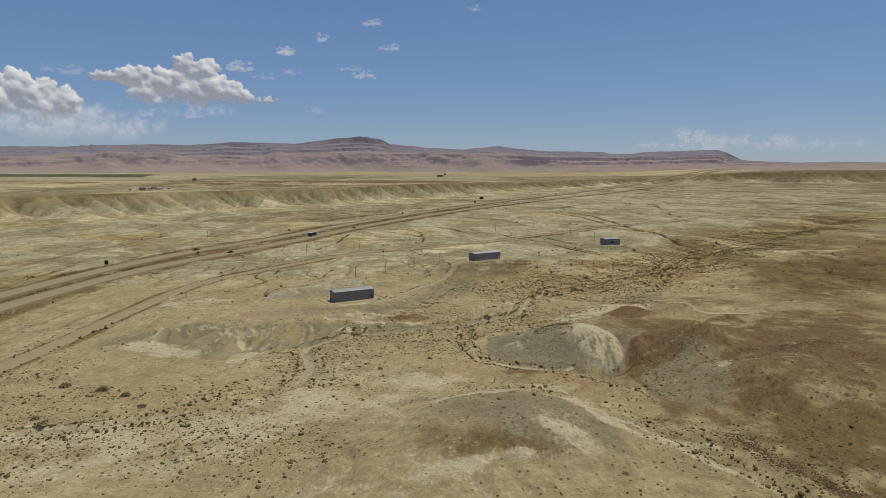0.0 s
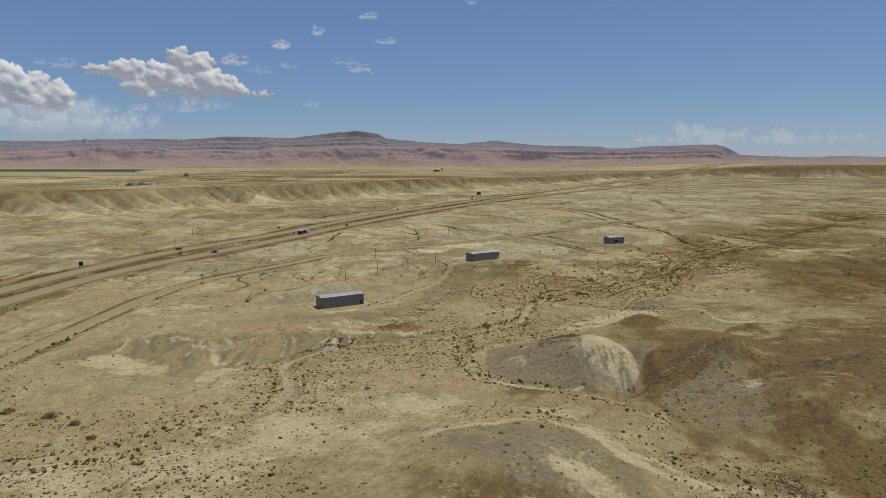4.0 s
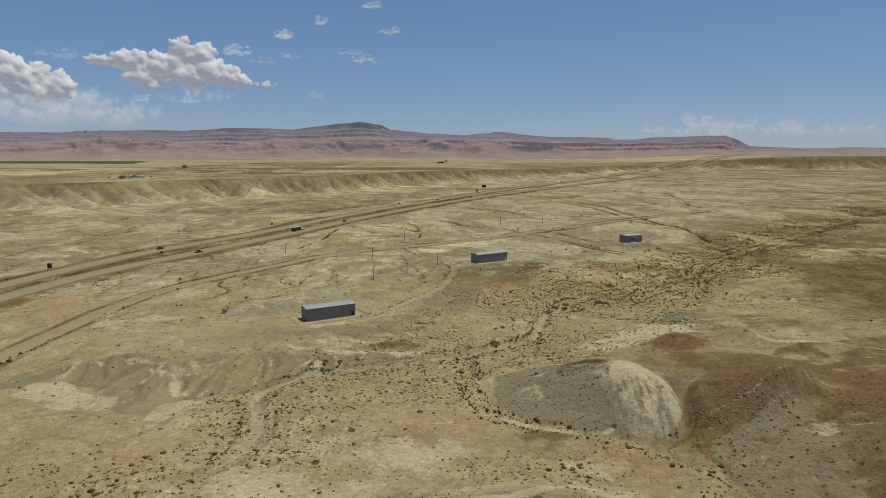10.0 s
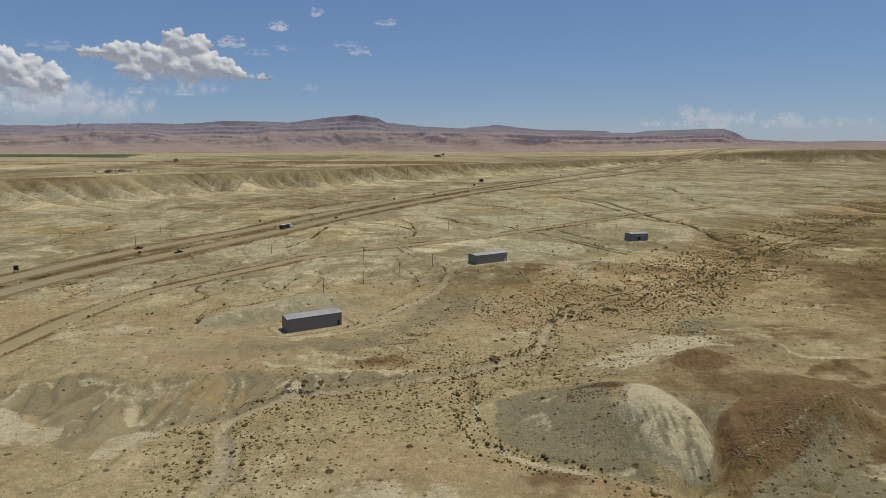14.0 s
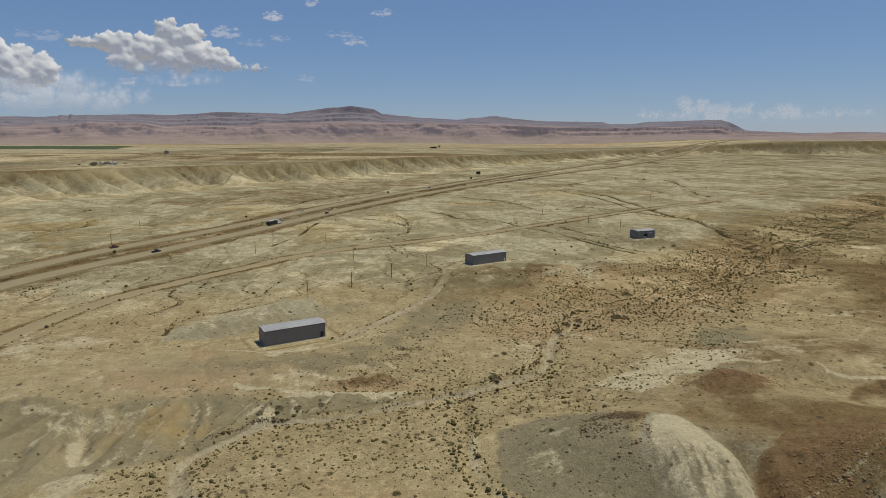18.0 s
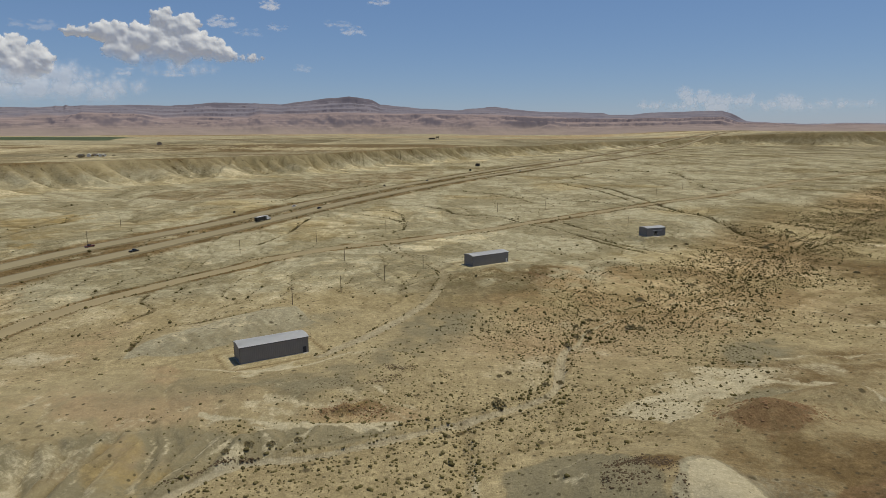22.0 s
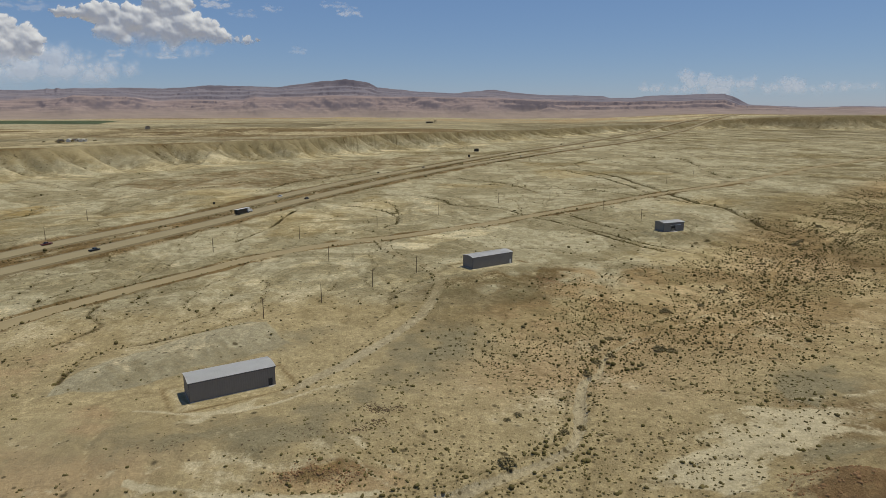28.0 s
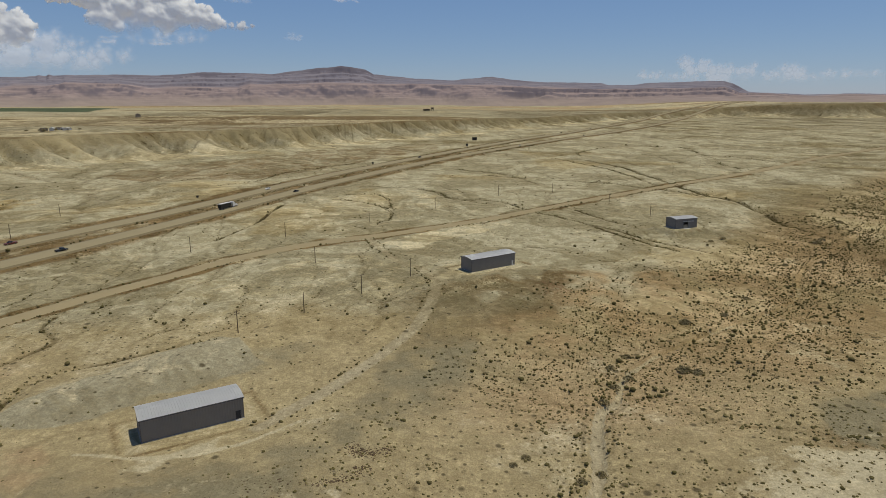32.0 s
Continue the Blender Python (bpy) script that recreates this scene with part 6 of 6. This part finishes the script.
# ---- highway signs, seen from behind ----
SIGNB = simple("dark_sign_panel", (0.035, 0.032, 0.024), (0.06, 0.052, 0.038), 0.8, 0.6)
POSTM = simple("galvanized_post", (0.22, 0.21, 0.19), (0.3, 0.29, 0.27), 2.0, 0.5, 0.6)


def road_sign(x, y, turn, w, h, clear, label):
    top = empty("road_sign", pose(x, y, z_at(x, y), 0, 0, turn))
    tagged(top, label, "road sign", group="highway signs", kind="thing")
    part("panel", box(-w / 2, w / 2, -0.06, 0.06, clear, clear + h, bev=0.02), SIGNB, top, "dark unpainted sign panel")
    n = 2 if w > 2 else 1
    for k in range(n):
        px_ = (k - (n - 1) / 2) * w * 0.6
        part("post", box(px_ - 0.08, px_ + 0.08, 0.06, 0.2, -0.5, clear + h * 0.9), POSTM, top)
    for zz_ in (clear + 0.25 * h, clear + 0.75 * h):
        part("brace", box(-w * 0.45, w * 0.45, 0.06, 0.12, zz_ - 0.05, zz_ + 0.05), POSTM, top)
    return top


road_sign(126, 880, 20, 8.0, 4.6, 2.2, "wide dark highway sign board on steel posts")
road_sign(108, 758, 20, 3.2, 3.0, 1.4, "square dark highway sign beside the carriageway")
road_sign(-1, 540, 20, 2.2, 1.8, 1.2, "small dark highway sign near the road")
road_sign(-100, 311, 25, 1.6, 1.4, 1.0, "small dark highway sign near the road")
road_sign(-177, 108, 15, 2.5, 2.8, 1.0, "square dark highway sign on short posts")
road_sign(300, 1075, 25, 2.6, 2.2, 1.5, "small dark highway sign near the road")


# ---- vehicles standing on the carriageways ----
GLASS = simple("dark_vehicle_glass", (0.015, 0.018, 0.02), (0.025, 0.03, 0.033), 2, 0.1, 0, 0.6)
RUBBER = simple("tyre_rubber", (0.02, 0.02, 0.02), (0.035, 0.035, 0.033), 4, 0.9)
RIM = simple("wheel_rim_metal", (0.4, 0.4, 0.4), (0.5, 0.5, 0.5), 4, 0.35, 0.8)
PAINTS = {"white": simple("white_paint", (0.7, 0.7, 0.69), (0.78, 0.78, 0.77), 1, 0.35), "black": simple("black_paint", (0.015, 0.015, 0.017), (0.03, 0.03, 0.03), 1, 0.35),
          "silver": simple("silver_paint", (0.4, 0.4, 0.4), (0.48, 0.48, 0.48), 1, 0.35, 0.5), "maroon": simple("maroon_paint", (0.12, 0.03, 0.025), (0.16, 0.04, 0.03), 1, 0.4)}


def wheel(parent, x, y, r, w):
    bm = bmesh.new()
    rot = Matrix.Rotation(radians(90), 4, "X")
    bmesh.ops.create_cone(bm, cap_ends=True, segments=14, radius1=r, radius2=r, depth=w, matrix=Matrix.Translation((x, y, r)) @ rot)
    t = part("wheel", bm, RUBBER, parent)
    bm = bmesh.new()
    bmesh.ops.create_cone(bm, cap_ends=True, segments=10, radius1=r * 0.55, radius2=r * 0.55, depth=w + 0.03, matrix=Matrix.Translation((x, y, r)) @ rot)
    part("rim", bm, RIM, t)


def prism(profile, y0, y1, taper=0.0, zt=None):
    """Extrudes an x,z outline across y; vertices above zt draw in by taper."""
    bm = bmesh.new()
    a, b_ = [], []
    for x, z in profile:
        k = taper if zt is not None and z > zt else 0
        a.append(bm.verts.new((x, y0 + k, z)))
        b_.append(bm.verts.new((x, y1 - k, z)))
    n = len(profile)
    bm.faces.new(a)
    bm.faces.new(b_[::-1])
    for k in range(n):
        bm.faces.new((a[k], b_[k], b_[(k + 1) % n], a[(k + 1) % n]))
    bmesh.ops.recalc_face_normals(bm, faces=bm.faces)
    bmesh.ops.bevel(bm, geom=bm.edges[:], offset=0.04, segments=1, affect="EDGES")
    return bm


def car(paint, pickup=False):
    top = empty("pickup_truck" if pickup else "car", pose(0, 0, -90))
    ln = 5.6 if pickup else 4.7
    prof = [(0, 0.35), (ln, 0.35), (ln, 0.75), (ln - 0.3, 0.95), (ln - 1.3, 1.02), (0.1, 1.05), (0, 0.9)]
    part("body", prism(prof, -0.92, 0.92), PAINTS[paint], top)
    if pickup:
        part("cabin", prism([(2.1, 1.0), (2.25, 1.7), (3.5, 1.72), (4.2, 1.0)], -0.85, 0.85, 0.12, 1.3), GLASS, top, "dark glazed cabin")
        part("cabin_roof", box(2.3, 3.5, -0.72, 0.72, 1.70, 1.78), PAINTS[paint], top)
    else:
        part("cabin", prism([(0.5, 1.0), (1.1, 1.46), (2.7, 1.48), (3.5, 1.0)], -0.85, 0.85, 0.14, 1.2), GLASS, top, "dark glazed cabin")
        part("cabin_roof", box(1.15, 2.65, -0.68, 0.68, 1.46, 1.53), PAINTS[paint], top)
    for x in (0.9, ln - 0.95):
        for y in (-0.82, 0.82):
            wheel(top, x, y, 0.36, 0.22)
    for y in (-0.7, 0.7):
        part("headlight", box(ln - 0.06, ln + 0.02, y - 0.15, y + 0.15, 0.62, 0.76), RIM, top)
        part("tail_light", box(-0.03, 0.05, y - 0.12, y + 0.12, 0.72, 0.9), PAINTS["maroon"], top)
    return top


def semi():
    top = empty("semi_truck", pose(0, 0, -90))
    tr_ = part("trailer", box(4.6, 14.6, -1.25, 1.25, 1.2, 3.7, bev=0.04), PAINTS["black"], top, "dark-sided box trailer")
    part("trailer_roof", box(4.65, 14.55, -1.22, 1.22, 3.7, 3.82), PAINTS["white"], tr_, "white roof")
    part("chassis", box(4.9, 20.0, -0.5, 0.5, 0.8, 1.2), RUBBER, top)
    cab = part("cab", prism([(16.0, 1.0), (16.0, 3.7), (17.6, 3.75), (18.4, 2.5), (20.3, 2.2), (20.7, 1.0)], -1.2, 1.2, 0.08, 2.8), PAINTS["white"], top, "white conventional cab")
    part("windscreen", prism([(17.72, 3.6), (17.78, 3.6), (18.52, 2.55), (18.46, 2.5)], -1.0, 1.0), GLASS, cab)
    part("bumper", box(20.6, 20.85, -1.2, 1.2, 0.5, 0.95, bev=0.03), RIM, cab)
    for y in (-1.25, 1.25):
        part("exhaust_stack", tube(15.9, y * 0.85, 1.2, 4.2, 0.09, 0.09), RIM, cab)
        part("mirror", box(18.2, 18.3, y - 0.2 if y < 0 else y, y if y < 0 else y + 0.2, 2.6, 3.1), RIM, cab)
    for x in (6.0, 7.2, 15.2, 16.4, 19.6):
        for y in (-1.1, 1.1):
            wheel(top, x, y, 0.52, 0.3)
    return top


def on_road(ob, line, x, y, off, label, category, back=False):
    """Stands a vehicle on the carriageway at the station nearest to a plan point."""
    k = int(np.argmin(np.hypot(line[:, 0] - x, line[:, 1] - y)))
    k = min(max(k, 1), len(line) - 2)
    d = line[k + 1] - line[k - 1]
    d = d / np.hypot(*d)
    s = ((np.array((x, y)) - line[k]) * d).sum()
    p = line[k] + d * s + np.array((d[1], -d[0])) * off
    run = np.concatenate([[0], np.cumsum(np.hypot(*np.diff(line, axis=0).T))])
    z = float(road_z(line, run[k] + s, 0.8)) + 0.2
    turn = math.degrees(math.atan2(d[1], d[0])) + (180 if back else 0)
    ob.matrix_basis = pose(p[0], p[1], z, 0, 0, turn)
    tagged(ob, label, category, group="vehicles on the highway", kind="thing")


on_road(semi(), NEAR_LANE, -72, 262, -1.9, "semi truck with white cab and dark box trailer", "truck")
on_road(car("black", True), NEAR_LANE, -113, 163, 1.9, "black pickup truck on the highway", "truck")
on_road(car("black"), FAR_LANE, 43, 604, 1.8, "black car on the far carriageway", "car", True)
on_road(car("maroon", True), FAR_LANE, -140, 180, -1.8, "maroon pickup truck on the far carriageway", "truck", True)
on_road(car("black"), NEAR_LANE, -40, 338, 1.8, "black car on the highway", "car")
on_road(car("white"), FAR_LANE, -60, 355, 1.8, "white car on the far carriageway", "car", True)
on_road(car("silver"), NEAR_LANE, 170, 780, 1.8, "silver car on the highway", "car")
on_road(car("black", True), NEAR_LANE, 310, 1015, -1.8, "black pickup truck on the highway", "truck")
on_road(car("black", True), FAR_LANE, 389, 1250, 1.8, "black pickup truck on the far carriageway", "truck", True)


# ---- a hamlet and a loading frame on the plateau ----
WHITEW = simple("white_siding", (0.62, 0.60, 0.55), (0.74, 0.72, 0.67), 0.6, 0.8)
TANW = simple("tan_siding", (0.34, 0.28, 0.2), (0.42, 0.35, 0.26), 0.6, 0.85)
HROOF = simple("brown_shingle_roof", (0.10, 0.08, 0.06), (0.16, 0.13, 0.1), 0.8, 0.9)
LROOF = simple("pale_metal_roof", (0.5, 0.48, 0.44), (0.6, 0.58, 0.53), 0.6, 0.8, 0.0)


def house(x, y, turn, L, W, H, wall, roof, label):
    z = float(terrain([x], [y])[0])
    top = empty("house", pose(x, y, z - 0.1, 0, 0, turn))
    tagged(top, label, "house", group="far farm buildings", kind="thing")
    part("wall", prism([(-W / 2, -0.4), (W / 2, -0.4), (W / 2, H), (0, H + W * 0.28), (-W / 2, H)], -L / 2, L / 2), wall, top)
    for sgn in (-1, 1):
        bm = box(0, W / 2 / math.cos(0.51) + 0.5, -L / 2 - 0.4, L / 2 + 0.4, 0, 0.15)
        bmesh.ops.transform(bm, matrix=Matrix.Translation((0, 0, H + W * 0.28 + 0.05)) @ Matrix.Rotation(radians(0 if sgn > 0 else 180), 4, "Z") @ Matrix.Rotation(math.atan(0.56), 4, "Y"), verts=bm.verts)
        part("roof_slope", bm, roof, top)
    part("door", box(W / 2 - 0.02, W / 2 + 0.06, -0.5, 0.5, 0.1, 2.1), HROOF, top)
    for yy in (-L * 0.3, L * 0.3):
        w_ = part("window", box(W / 2 - 0.02, W / 2 + 0.05, yy - 0.7, yy + 0.7, 1.0, 2.1), GLASS, top)
        part("window_frame", box(W / 2, W / 2 + 0.08, yy - 0.8, yy + 0.8, 0.9, 1.0), wall, w_)
    return top


for x, y, turn, L, W, H, wl, rf, lb in ((-418, 692, 20, 9, 5, 2.4, WHITEW, LROOF, "white farmhouse with pale roof on the plateau rim"), (-413, 699, 70, 7, 4.5, 2.2, WHITEW, HROOF, "small white house with brown roof on the plateau"),
                                        (-408, 700, 40, 12, 4, 2.2, WHITEW, LROOF, "long white mobile home on the plateau"), (-424, 688, 40, 6, 4, 2.2, TANW, HROOF, "tan outbuilding with brown roof on the plateau"),
                                        (-428, 688, 15, 7, 4, 2.0, TANW, HROOF, "tan barn with brown roof on the plateau"), (-405, 706, 60, 6, 3.5, 2.1, WHITEW, LROOF, "white trailer with pale roof on the plateau"),
                                        (-574, 1273, 30, 14, 9, 4, TANW, HROOF, "dark-roofed barn far across the plateau")):
    house(x, y, turn, L, W, H, wl, rf, lb)

STEELD = simple("rusted_steel", (0.06, 0.045, 0.035), (0.1, 0.075, 0.055), 0.8, 0.8)
gz = z_at(56, 1912)
gantry = empty("loading_frame", pose(56, 1912, gz, 0, 0, 15) @ Matrix.Diagonal((0.62, 0.62, 0.62, 1)))
tagged(gantry, "dark steel loading frame standing on the plateau", "tower", kind="thing")
for x in (-5, 5):
    for y in (-2.5, 2.5):
        part("leg", box(x - 0.5, x + 0.5, y - 0.5, y + 0.5, -1, 16), STEELD, gantry)
for z in (8, 15.5):
    part("beam", box(-6, 6, -3.2, 3.2, z, z + 1.0, bev=0.05), STEELD, gantry)
part("bin", box(-4.4, 4.4, -2.9, 2.9, 9.0, 12.2, bev=0.1), STEELD, gantry)
conv = empty("freight_shed", pose(40, 1905, z_at(40, 1905) - 0.2, 0, 0, 10))
tagged(conv, "low dark freight shed beside the loading frame", "shed", kind="thing")
part("wall", box(-12, 8, -4, 4, -0.5, 4.2, bev=0.05), STEELD, conv)
part("roof", box(-12.4, 8.4, -4.4, 4.4, 4.2, 4.6, bev=0.05), HROOF, conv)
part("door", box(-4, 0, -4.1, -3.98, 0, 3.4), PAINTS["black"], conv)
